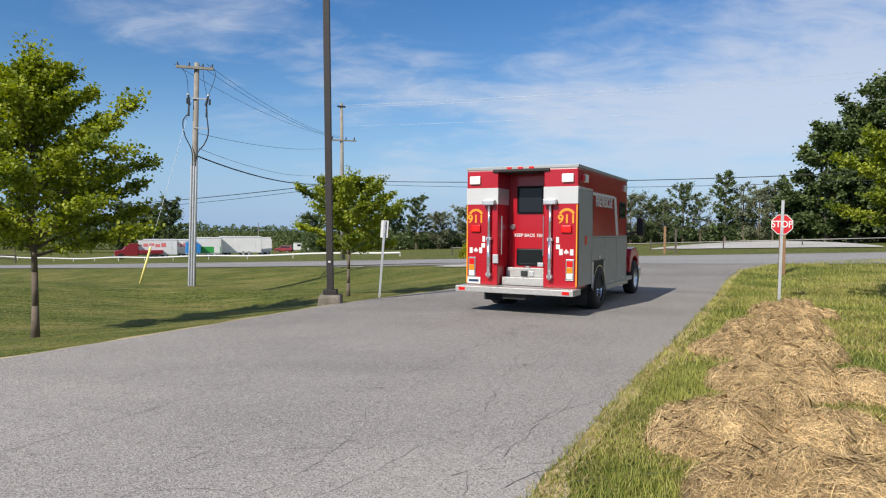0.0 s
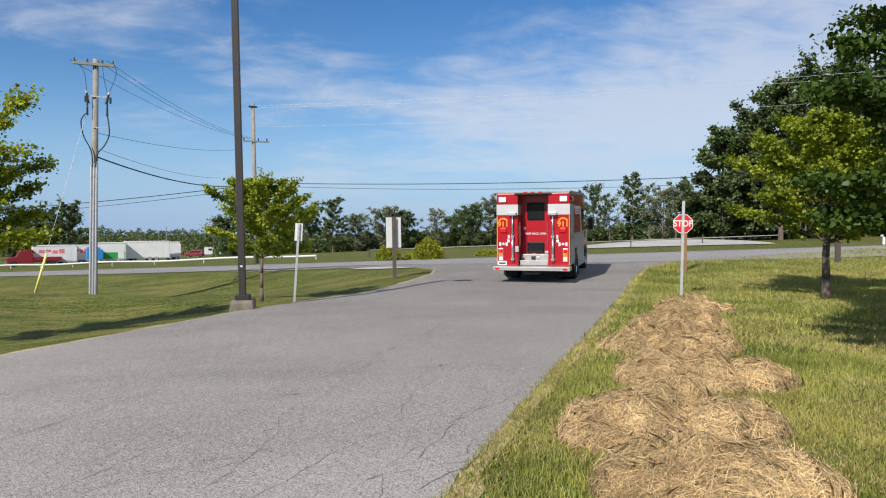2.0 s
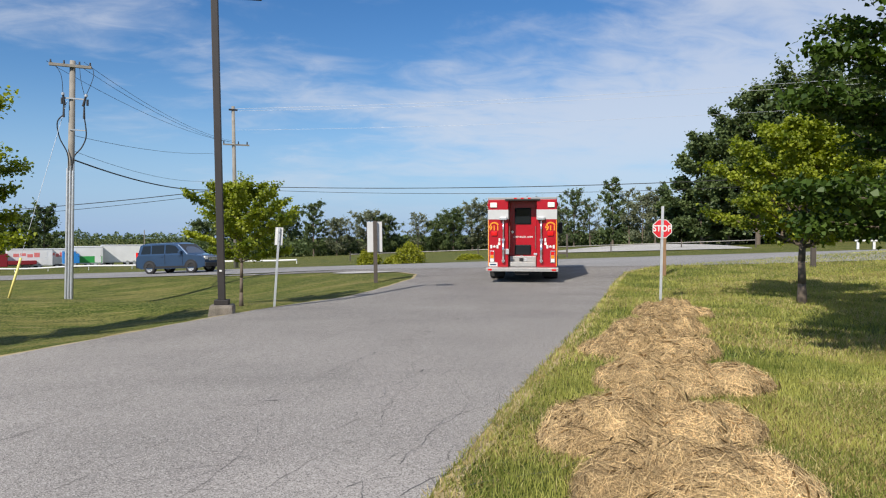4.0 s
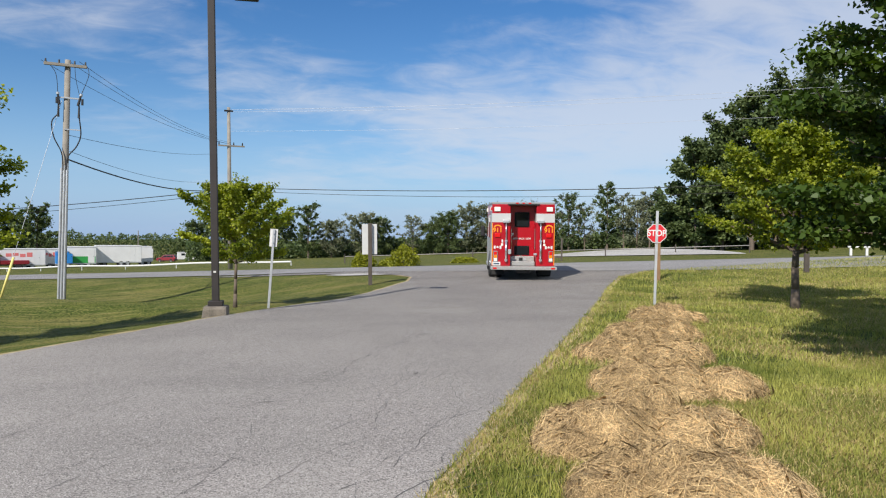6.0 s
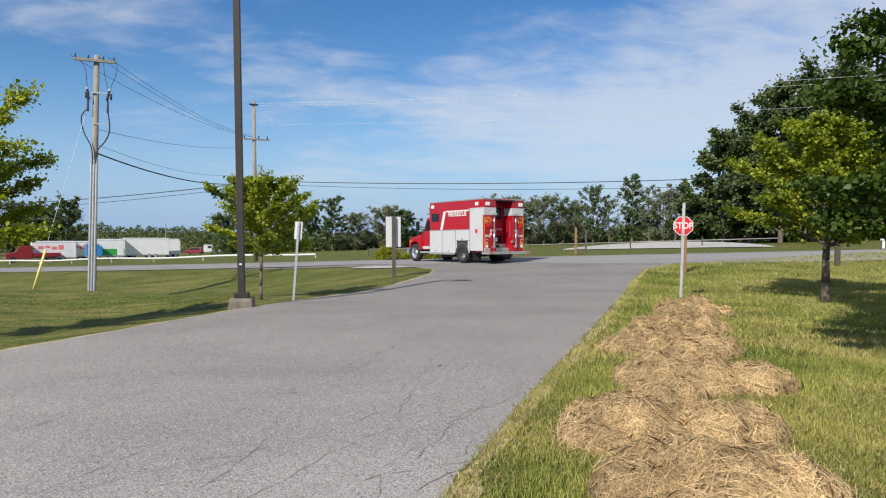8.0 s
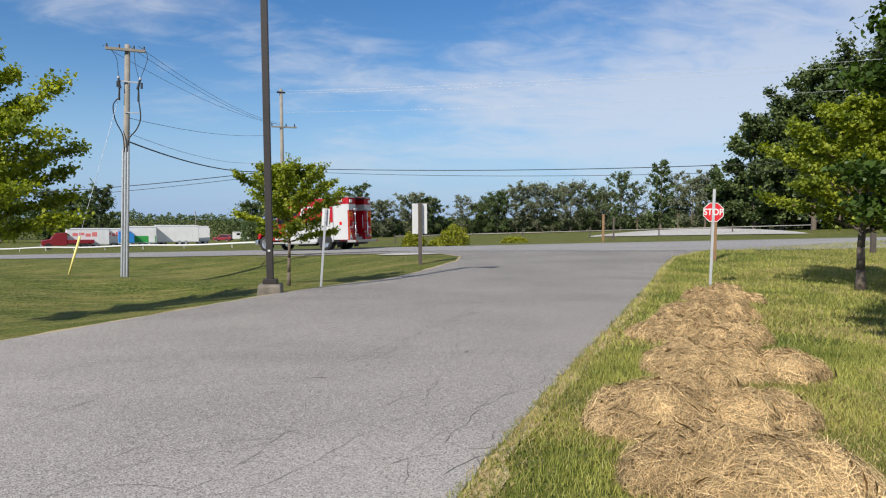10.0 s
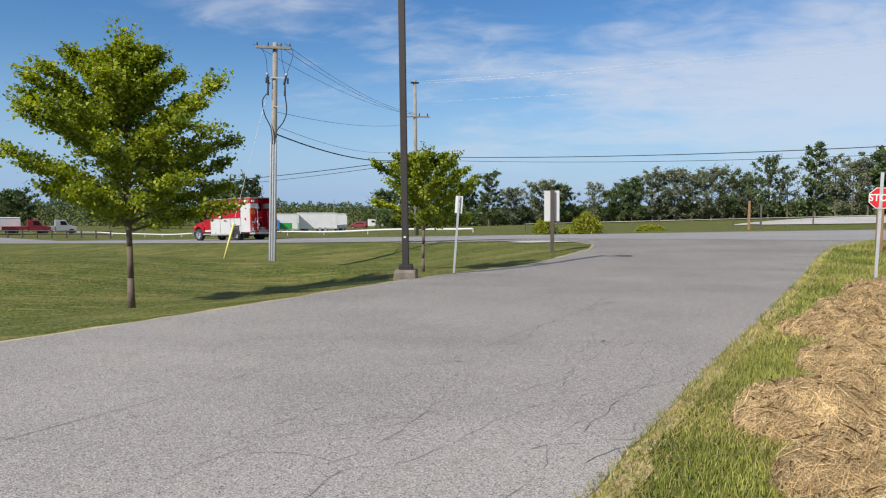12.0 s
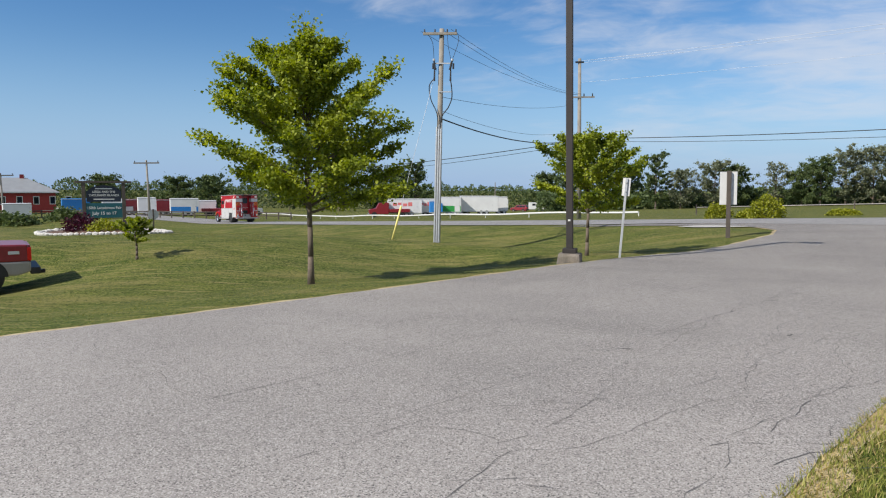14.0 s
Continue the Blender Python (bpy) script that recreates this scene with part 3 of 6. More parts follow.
def build_hay():
    hay_pile(1, 2.34, 4.0, -12, 0.56, 0.30, 0.25, 14500)
    hay_pile(2, 2.64, 5.3, -10, 0.80, 0.30, 0.25, 14500)
    hay_pile(3, 3.98, 7.1, -24, 0.92, 0.34, 0.24, 13000)
    hay_pile(4, 4.72, 9.15, -18, 0.78, 0.52, 0.27, 9000)
    hay_pile(5, 5.75, 10.95, -12, 0.66, 0.5, 0.25, 7500)
    hay_pile(6, 7.35, 13.6, -10, 0.66, 0.5, 0.20, 5500)


# ---- trees ----
def leaf_array(rng, centres, size, droop=0.35, flat=0.75, corners=6):
    """Pointed leaves of six corners (far off, of four), each turned its own way."""
    n = len(centres)
    a = rng.normal(size=(n, 3)) * (1, 1, flat)
    a[:, 2] -= droop
    a /= np.linalg.norm(a, axis=1)[:, None]
    b = np.cross(a, rng.normal(size=(n, 3)) * 0.75 + (0, 0, 1))
    b /= np.linalg.norm(b, axis=1)[:, None] + 1e-9
    s = (size * rng.uniform(0.6, 1.25, n))[:, None]
    c = centres
    up = np.cross(a, b) * s * 0.12
    if corners == 4:
        return np.stack([c, c + a * s * 0.45 + b * s * 0.42 + up, c + a * s, c + a * s * 0.45 - b * s * 0.42 + up], axis=1)
    return np.stack([c, c + a * s * 0.30 + b * s * 0.50 + up, c + a * s * 0.58 + b * s * 0.30, c + a * s, c + a * s * 0.58 - b * s * 0.30, c + a * s * 0.30 - b * s * 0.50 + up], axis=1)


def broadleaf(name, x, y, height, radius, clear, n_leaf, size, leaves, seed, label, lean=(0, 0), trunk=0.07, limbs=18, low=0.32, lift=0.36):
    """A young broadleaf: tapered trunk, limbs that rise and fork, and leaves in sprays along the twigs."""
    rng = np.random.default_rng(seed)
    tree = thing(name, pose(x, y, land(x, y) - 0.03), label, "tree")
    bm = bmesh.new()
    tips = []
    p = Vector((0, 0, 0))
    stem = [p]
    for k in range(1, 9):
        f = k / 8
        stem.append(Vector((lean[0] * f + 0.03 * rng.normal() * f, lean[1] * f + 0.03 * rng.normal() * f, height * 0.93 * f)))
    for k in range(8):
        r0, r1 = trunk * (1 - k / 8) ** 0.8 + 0.012, trunk * (1 - (k + 1) / 8) ** 0.8 + 0.010
        if k == 0:
            r0 *= 1.25
        tube(bm, stem[k], stem[k + 1], r0, r1, 9)
    part("trunk", bm, BARK, tree, smooth=True)
    bm = bmesh.new()
    for i in range(limbs):
        f = (i + rng.uniform(0, 0.8)) / limbs
        z = clear + (height * 0.9 - clear) * f ** 1.15
        k = min(7, int(z / (height * 0.93) * 8))
        base = stem[k].lerp(stem[k + 1], z / (height * 0.93) * 8 - k)
        az = i * 2.4 + rng.uniform(-0.4, 0.4)
        shape = (1 - max(0, (f - low)) / (1 - low)) ** 0.72 if f > low else 0.74 + 0.26 * f / low
        L = radius * shape * rng.uniform(0.72, 1.12) + 0.14
        rise = lift + 0.95 * f + rng.uniform(-0.12, 0.16)
        d = Vector((math.cos(az), math.sin(az), rise)).normalized()
        q, prev = base, base
        r = (0.018 + 0.022 * (1 - f)) * trunk / 0.06 * 0.9
        for s in range(1, 7):
            bend = Vector((rng.normal() * 0.10, rng.normal() * 0.10, 0.05 - 0.035 * s))
            q = prev + (d + bend).normalized() * L / 6 * 1.08
            tube(bm, prev, q, r * (1 - (s - 1) / 6.5), r * (1 - s / 6.5), 5)
            prev = q
            side = Vector((-d.y, d.x, 0)).normalized()
            for k2 in range(3 if s > 2 else 2 if s > 1 else 1):      # twigs fan out flat, forwards and a little up
                w = side * (1 if k2 % 2 else -1) * rng.uniform(0.4, 1.2) + d * rng.uniform(0.4, 1.1) + Vector((0, 0, rng.normal() * 0.28 + 0.05))
                e = q + w.normalized() * L * rng.uniform(0.14, 0.34) * (1.15 - 0.08 * s)
                tube(bm, q, e, r * 0.35, 0.003, 4)
                tips.append((q, e))
        tips.append((prev, prev + d * L * 0.22))
    for _ in range(9):
        w = Vector((rng.normal() * 0.38, rng.normal() * 0.38, 1)).normalized()
        e = stem[8] + w * height * rng.uniform(0.04, 0.13)
        tube(bm, stem[8], e, 0.008, 0.003, 4)
        tips.append((stem[8] - Vector((0, 0, 0.3)), e))
    part("branchwork", bm, BARK, tree)
    idx = rng.integers(0, len(tips), n_leaf)
    f = rng.uniform(0.05, 1.08, n_leaf)
    A = np.array([tuple(t[0]) for t in tips])[idx]
    E = np.array([tuple(t[1]) for t in tips])[idx]
    c = A + (E - A) * f[:, None] + rng.normal(size=(n_leaf, 3)) * (radius * 0.040, radius * 0.040, radius * 0.024)
    tagged(bulk("leaves", leaf_array(rng, c, size), 6, leaves, tree), kind="stuff")
    return tree


def far_tree(name, x, y, height, width, leaves, seed, label, n=1500, size=0.75, bare=0.0, base=0.12, dead=False, group="", z=None):
    """A grown tree seen from afar: trunk, limbs and a ragged crown of many clumps with gaps."""
    rng = np.random.default_rng(seed)
    tree = thing(name, pose(x, y, land(x, y) - 0.1 if z is None else z), label, "tree", group)
    bm = bmesh.new()
    top = Vector((rng.normal() * 0.02 * height, rng.normal() * 0.02 * height, height * 0.96))
    tube(bm, (0, 0, 0), top * 0.5, height * 0.016, height * 0.011, 7)
    tube(bm, top * 0.5, top, height * 0.011, height * 0.003, 6)
    cl = []
    m = 30 if not dead else 24
    for i in range(m):
        f = base + (0.97 - base) * (i + rng.uniform(0, 0.9)) / m
        az = i * 2.4 + rng.uniform(-0.5, 0.5)
        L = width * 0.5 * (0.35 + 0.75 * math.sin(math.pi * min(1, (f - base) / (1 - base) * 0.8 + 0.15))) * rng.uniform(0.6, 1.15)
        s = top * f
        e = s + Vector((math.cos(az) * L, math.sin(az) * L, L * rng.uniform(0.1, 0.7) + 0.03 * height))
        if e.z > height:
            e.z = height
        tube(bm, s, e, height * 0.005, height * 0.0012, 4)
        if dead:
            for _ in range(4):
                g = s.lerp(e, rng.uniform(0.4, 1))
                tube(bm, g, g + Vector((rng.normal() * 0.4, rng.normal() * 0.4, rng.uniform(0.2, 1.0))) * width * 0.13, height * 0.002, 0.01, 3)
        for g in (1.0, 0.85, 0.68, 0.5, 0.3):
            cl.append((s.lerp(e, g) + Vector(rng.normal(size=3)) * width * 0.03, width * rng.uniform(0.03, 0.085)))
    cl.append((top * 0.97, width * 0.1))
    part("trunk", bm, BARK, tree)
    n = int(n * 1.7 * (1 - bare))
    idx = rng.integers(0, len(cl), n)
    C = np.array([tuple(c[0]) for c in cl])[idx]
    R = np.array([c[1] for c in cl])[idx]
    d = rng.normal(size=(n, 3))
    d /= np.linalg.norm(d, axis=1)[:, None]
    c = C + d * (R * np.abs(rng.normal(size=n)) * 0.95)[:, None] * (1, 1, 0.8)
    tagged(bulk("crown", leaf_array(rng, c, size, 0.1, 0.9, 4), 4, leaves, tree), kind="stuff")
    return tree


def bush(name, x, y, r, h, leaves, seed, label, n=900, size=0.12, group=""):
    rng = np.random.default_rng(seed)
    b = thing(name, pose(x, y, land(x, y) - 0.02), label, "shrub", group)
    bm = bmesh.new()
    for i in range(9):
        a = i * 2.4
        tube(bm, (0, 0, 0), (math.cos(a) * r * 0.6, math.sin(a) * r * 0.6, h * rng.uniform(0.5, 0.8)), 0.02, 0.006, 5)
    part("stems", bm, BARK, b)
    d = rng.normal(size=(n, 3))
    d /= np.linalg.norm(d, axis=1)[:, None]
    d[:, 2] = np.abs(d[:, 2]) * 1.0 - 0.15
    k = np.array([1 + 0.3 * noise.noise((q[0] * 2 + seed, q[1] * 2, q[2] * 2)) for q in d])
    c = d * (k * rng.uniform(0.6, 1.05, n))[:, None] * (r, r, h * 0.85) + (0, 0, h * 0.15)
    tagged(bulk("leaves", leaf_array(rng, c, size), 6, leaves, b), kind="stuff")
    return b


def build_near_trees():
    broadleaf("maple_tree", -7.35, 13.1, 5.45, 2.2, 1.55, 62000, 0.071, MAPLE, 3, "young maple with yellow-green leaves on the lawn edge", (-0.1, 0.1), 0.056, 52, 0.3)
    broadleaf("maple_tree", -2.1, 18.9, 3.4, 1.48, 1.2, 22000, 0.070, MAPLE, 12, "small yellow-green maple beside the lamp post", (0, 0), 0.038, 28)
    broadleaf("maple_tree", 11.9, 15.3, 4.8, 2.15, 1.45, 34000, 0.088, MAPLE, 21, "young maple with sunlit yellow-green leaves on the grass bank", (0, 0), 0.095, 38)
    broadleaf("maple_tree", 8.7, 7.0, 9.2, 2.95, 1.5, 100000, 0.090, MAPLEDARK, 34, "larger dark green maple overhanging the verge", (0, 0), 0.12, 70, 0.55, 0.12)
    broadleaf("crabapple_tree", *polar(-42.3, 22.5), 1.25, 0.5, 0.5, 4200, 0.055, MAPLE, 41, "small round ornamental tree on the lawn", (0, 0), 0.03, 14)


def build_far_trees():
    # the big dark trees beyond the road, to the right
    k = 0
    for az, d, h, w in [(29.2, 84, 5.0, 5), (30.9, 80, 12.2, 7.2), (32.8, 82, 14.0, 8.2), (34.9, 80, 16.8, 8.6), (36.6, 84, 17, 10), (38.2, 80, 18.5, 11), (40.5, 82, 17.5, 12), (43.5, 80, 16, 12), (47, 82, 17, 12), (51, 84, 18, 13)]:
        k += 1
        far_tree("deciduous_tree", *polar(az, d), h, w, WOODS, 100 + k, "tall dense dark green tree beyond the road", 12000, 0.36, base=0.04, group="dark trees beyond the road")
    # the broken row behind the field
    for az, d, h, w, style in [(-0.6, 150, 15.5, 5.5, 0), (1.3, 150, 10.5, 7, 1), (3.7, 150, 12.5, 8, 1), (5.3, 152, 11, 7, 0), (8.0, 150, 11.5, 6, 2), (9.8, 150, 9.5, 8, 0), (11.0, 146, 12, 7, 0),
                               (12.6, 148, 13.5, 8, 1), (14.3, 148, 14, 9, 1), (15.6, 150, 13, 8, 3), (17.0, 146, 13.5, 9, 1), (18.6, 148, 12.5, 9, 3), (19.6, 148, 11, 7, 1),
                               (21.0, 140, 15, 7, 3), (22.3, 142, 12, 6, 2), (24.1, 130, 17, 4.5, 0), (25.4, 132, 14, 6, 2), (26.4, 120, 11, 7, 1), (27.4, 118, 12.5, 6, 2)]:
        k += 1
        lv, bare = ((WOODS, 0.1), (WOODSGREY, 0.25), (WOODSGREY, 0.8), (WOODS, 0.45))[style]
        far_tree("deciduous_tree", *polar(az, d), h * 0.76, w, lv, 100 + k, ("tall slender green tree at the field edge", "grey-green tree at the field edge", "nearly bare pale tree at the field edge", "thinly leaved tree at the field edge")[style],
                 7000, 0.30, bare=bare, base=0.06 if style != 2 else 0.2, dead=style >= 2, group="trees behind the field")
    for az, d, h, w in [(-20.2, 185, 13.5, 8), (-21.6, 190, 11.5, 9), (-23.5, 188, 12, 9), (-26.5, 186, 12.5, 10), (-30.5, 190, 13, 9), (-9.2, 205, 11, 9), (-7.2, 200, 12, 10), (-4.8, 180, 11.5, 9), (-2.6, 170, 11, 9), (-36.5, 200, 9, 10), (-39, 205, 9, 9), (-44.2, 200, 8.5, 10)]:
        k += 1
        far_tree("deciduous_tree", *polar(az, d), h, w, WOODS, 100 + k, "broad dark tree at the edge of the distant woods", 4200, 0.5, base=0.05, group="trees before the distant woods")
    # undergrowth and the long dark woods far left, too many to count
    rng = np.random.default_rng(9)
    c = []
    for az0, az1, d0, h0, h1, n in [(-75, -9, 260, 6.5, 10.5, 52000), (-10, 30, 160, 2.0, 5.0, 30000), (28, 60, 95, 4, 9, 22000)]:
        az = np.radians(rng.uniform(az0, az1, n))
        d = d0 + rng.uniform(-6, 12, n)
        x, y = d * np.sin(az), d * np.cos(az)
        cap = np.array([h0 + (h1 - h0) * (0.5 + 0.9 * noise.noise((math.degrees(a) * 0.7, d0, 0)) + 0.5 * noise.noise((math.degrees(a) * 2.3, d0, 4))) for a in az])
        z = np.array([land(a, b) for a, b in zip(x, y)]) + cap * rng.uniform(0, 1, n) ** 0.7
        c.append(np.column_stack([x, y, z]))
    tagged(bulk("distant_woods", leaf_array(rng, np.concatenate(c), 0.7, 0.0, 0.9, 4), 4, WOODS), "dark green woods along the far side of the fields", "woods", kind="stuff")
    for az, d, r, h in [(7.3, 41.5, 1.0, 1.5), (3.9, 42.5, 0.72, 1.1), (6.2, 43, 0.8, 0.6), (12.4, 47, 0.9, 0.5)]:
        k += 1
        bush("roadside_shrub", *polar(az, d), r, h, SHRUB, k, "yellow-green shrub on the far verge", 2600, 0.10, "shrubs on the far verge")


# ---- posts, signs, poles, wires ----
def build_lamp_post():
    lamp = thing("lamp_post", pose(-2.16, 15.75, 0), "tall square dark bronze lamp post on a concrete block", "lamp post")
    bm = B(-0.265, 0.265, -0.265, 0.265, -0.1, 0.2, bevel=0.06)
    for v in bm.verts:
        v.co += Vector((noise.noise(v.co * 4), noise.noise(v.co * 4 + Vector((9, 0, 0))), 0)) * 0.03
    part("concrete_base", bm, CONCRETE, lamp, "chipped weathered concrete block")
    part("base_cover", B(-0.155, 0.155, -0.155, 0.155, 0.2, 0.31, bevel=0.012), BRONZE, lamp)
    bm = B(-0.075, 0.075, -0.075, 0.075, 0.3, 7.25, bevel=0.012)
    for v in bm.verts:
        v.co.x -= 0.022 * max(0, v.co.z)
        v.co.y += 0.03 * max(0, v.co.z)
    part("pole", bm, BRONZE, lamp)
    part("arm", B(-0.1, 0.42, 0.18, 0.26, 7.12, 7.2, bevel=0.01), BRONZE, lamp)
    part("lamp_head", B(0.32, 0.86, 0.05, 0.40, 7.06, 7.22, bevel=0.03), BRONZE, lamp)
    part("identification_tag", B(-0.05, 0.005, -0.056, -0.05, 0.93, 0.97), MARK, lamp, "small white tag")


def sign_post(name, x, y, height, w, h, lean, label, post_mat, r=0.028):
    s = thing(name, pose(x, y, land(x, y) - 0.02, lean[1], lean[0], 0), label, "sign")
    part("post", B(-r, r, -r * 0.7, r * 0.7, 0, height), post_mat, s)
    part("panel", B(-w / 2, w / 2, 0.024, 0.032, height - h, height + 0.01), SIGNBACK, s, "plain white sheet seen from its back")
    part("bolt", T((0, -0.045, height - h * 0.25), (0, -0.03, height - h * 0.25), 0.015), GALV, s)
    part("bolt", T((0, -0.045, height - h * 0.75), (0, -0.03, height - h * 0.75), 0.015), GALV, s)
    return s


def build_signs():
    s = sign_post("road_sign", -1.17, 17.8, 2.02, 0.19, 0.44, (3.8, 0), "white road sign on a leaning galvanised post, from behind", GALV)
    s.rotation_euler.z = radians(-4)
    x, y = 1.97, 25.0
    s = thing("road_sign", pose(x, y, land(x, y) - 0.02, 0, -0.8, 4), "pair of tall white panels on a weathered wooden post", "sign")
    part("post", B(-0.065, 0.065, -0.05, 0.06, 0, 2.28, bevel=0.01), GREYWOOD, s)
    part("panel", B(-0.28, 0.27, 0.065, 0.075, 1.14, 2.25, bevel=0.003), SIGNBACK, s, "tall white panel")
    # stop sign: bare post with the octagon fixed to it
    x, y = 8.78, 16.65
    s = thing("stop_sign", pose(x, y, land(x, y) - 0.02, 0, 1.0, -26), "red octagonal stop sign on a galvanised post", "stop sign")
    part("post", B(-0.033, 0.033, -0.02, 0.02, 0, 2.52), GALV, s)
    cz, R = 1.93, 0.262

    def octo(r):
        return [(r * math.cos(radians(22.5 + 45 * k)), cz + r * math.sin(radians(22.5 + 45 * k))) for k in range(8)]
    part("sign_border", S(octo(R), "y", -0.030, -0.024), MARK, s, "white rim")
    part("sign_face", S(octo(R * 0.93), "y", -0.033, -0.0305), SIGNRED, s, "red sheet")
    letters("STOP", 0.225, pose(0, -0.0365, cz, 90), MARK, s, squash=0.88)
    part("post_cap", B(-0.034, 0.034, -0.038, -0.0345, cz - R, 2.5), GALV, s)
    # wooden post of another sign, nearer the road
    x, y = 12.6, 23.7
    s = thing("wooden_post", pose(x, y, land(x, y) - 0.05, 0, 0, -20), "brown square wooden post behind the stop sign", "post")
    part("post", B(-0.10, 0.10, -0.07, 0.07, 0, 1.95, bevel=0.012), POSTWOOD, s)
    part("post_cap", B(-0.11, 0.11, -0.08, 0.08, 1.95, 1.985), POSTWOOD, s)
    x, y = polar(38.6, 30)
    s = thing("marker_post", pose(x, y, land(x, y) - 0.05), "short grey wooden marker post on the bank", "post")
    part("post", B(-0.09, 0.09, -0.06, 0.06, 0, 0.85, bevel=0.012), GREYWOOD, s)
    # two uprights with a rail beyond the road
    x, y = polar(19.6, 44)
    s = thing("field_barrier", pose(x, y, land(x, y) - 0.05, 0, 0, -20), "two wooden posts with a low rail at the field entrance", "barrier")
    part("post", B(-0.07, 0.07, -0.06, 0.06, 0, 1.75, bevel=0.01), POSTWOOD, s)
    part("post", B(0.58, 0.69, -0.05, 0.05, 0, 1.55, bevel=0.01), GREYWOOD, s)
    part("rail", B(0.07, 0.6, -0.03, 0.03, 0.28, 0.4, bevel=0.008), GREYWOOD, s)


P1 = (-9.09, 27.0)
P2 = (-5.9, 50.0)


def build_poles():
    x, y = P1
    z = land(x, y)
    H = 8.9
    p = thing("utility_pole", pose(x, y, z - 0.05, 0.0, 1.25, 10), "grey wooden utility pole with crossarm and cable guards", "utility pole")
    part("pole", T((0, 0, 0), (0, 0, H), 0.135, 0.095, 14), POLEWOOD, p, smooth=True)
    part("crossarm", B(-0.74, 0.64, -0.19, -0.08, H - 0.27, H - 0.17, bevel=0.01), POLEWOOD, p)
    for q in (-0.69, -0.26, 0.24, 0.59):
        part("insulator", T((q, -0.13, H - 0.16), (q, -0.13, H - 0.04), 0.035, 0.025), BLACK, p)
    for q in (-0.24, 0.42):
        br = part("fuse_bracket", B(min(0, q), max(0, q), -0.15, -0.10, H - 1.42, H - 1.37), GALV, p)
        part("fuse_cutout", T((q * 0.92, -0.17, H - 1.66), (q * 1.12, -0.17, H - 1.28), 0.05, 0.035), BLACK, br)
        part("fuse_cap", T((q * 1.12, -0.17, H - 1.30), (q * 1.16, -0.17, H - 1.22), 0.055, 0.05), GALV, br)
        part("arrester", T((q * 1.25, -0.16, H - 1.62), (q * 1.25, -0.16, H - 1.40), 0.04, 0.04), BLACK, br)
        part("cable_end", T((q, -0.16, H - 2.1), (q, -0.16, H - 1.66), 0.042, 0.028), BLACK, br)
    part("bracket", B(-0.05, 0.48, -0.14, -0.11, H - 2.55, H - 2.51), GALV, p)
    for q in (-0.09, 0.0, 0.09):
        part("cable_guard", T((q, -0.17, 0), (q, -0.15, H - 3.85 + q), 0.045, 0.045, 8), GALV, p)

    def curve(pts):
        out = []
        for i in range(len(pts) - 1):
            a, b, c, d = (Vector(pts[max(0, min(len(pts) - 1, i + j))]) for j in (-1, 0, 1, 2))
            for k in range(6):
                f = k / 6
                out.append(0.5 * ((2 * b) + (c - a) * f + (2 * a - 5 * b + 4 * c - d) * f * f + (3 * b - a - 3 * c + d) * f ** 3))
        return out + [Vector(pts[-1])]
    cable("riser_cable", curve([(0.42, -0.16, H - 2.0), (0.50, -0.16, H - 2.7), (0.36, -0.16, H - 3.15), (0.12, -0.18, H - 3.5), (0.06, -0.18, H - 4.0)]), 0.024, WIRE, "", parent=p)
    cable("riser_cable", curve([(-0.24, -0.16, H - 2.0), (-0.44, -0.16, H - 2.3), (-0.36, -0.16, H - 2.85), (-0.10, -0.18, H - 3.4), (-0.04, -0.18, H - 4.0)]), 0.022, WIRE, "", parent=p)
    cable("jumper", curve([(-0.69, -0.13, H - 0.1), (-0.35, -0.2, H - 0.55), (-0.27, -0.17, H - 1.25)]), 0.010, WIRE, "", parent=p)
    cable("jumper", curve([(0.59, -0.13, H - 0.1), (0.72, -0.2, H - 0.5), (0.48, -0.17, H - 1.25)]), 0.010, WIRE, "", parent=p)
    cable("jumper", curve([(0.24, -0.13, H - 0.1), (0.30, -0.2, H - 0.7), (0.42, -0.17, H - 1.25)]), 0.010, WIRE, "", parent=p)
    # the second pole, across the road
    x2, y2 = P2
    z2 = land(x2, y2)
    H2 = 11.4
    q2 = thing("utility_pole", pose(x2, y2, z2 - 0.05, 0, -0.8, 18), "slim grey utility pole across the road", "utility pole")
    part("pole", T((0, 0, 0), (0, 0, H2), 0.17, 0.11, 12), POLEWOOD, q2, smooth=True)
    part("crossarm", B(-0.75, 1.05, -0.16, -0.06, H2 - 2.75, H2 - 2.65), POLEWOOD, q2)
    part("top_bracket", B(-0.32, 0.28, -0.12, -0.06, H2 - 0.32, H2 - 0.2), BLACK, q2)
    for q in (-0.7, 0.3, 0.9):
        part("insulator", T((q, -0.11, H2 - 2.65), (q, -0.11, H2 - 2.45), 0.05, 0.035), BLACK, q2)
    # wires: from pole to pole and on along the road
    tops = [(P1[0] + dx, P1[1], z + H - 0.1) for dx in (-0.69, 0.24, 0.59)]
    for t, h in zip(tops, (2.6, 2.6, 2.5)):
        cable("power_line", sagging(t, (x2, y2, z2 + H2 - h), 0.5), 0.008, WIRE, "thin dark wire between two utility poles")
    cable("power_line", sagging((P1[0] + 0.1, P1[1], z + H - 2.75), (x2 - 1, y2, z2 + H2 - 3.3), 0.3), 0.009, WIRE, "thin dark wire between two utility poles")
    cable("power_line", sagging((P1[0] + 0.1, P1[1], z + H - 3.3), (x2 - 1, y2, z2 + H2 - 5.2), 0.5), 0.008, WIRE, "thin dark wire between two utility poles")
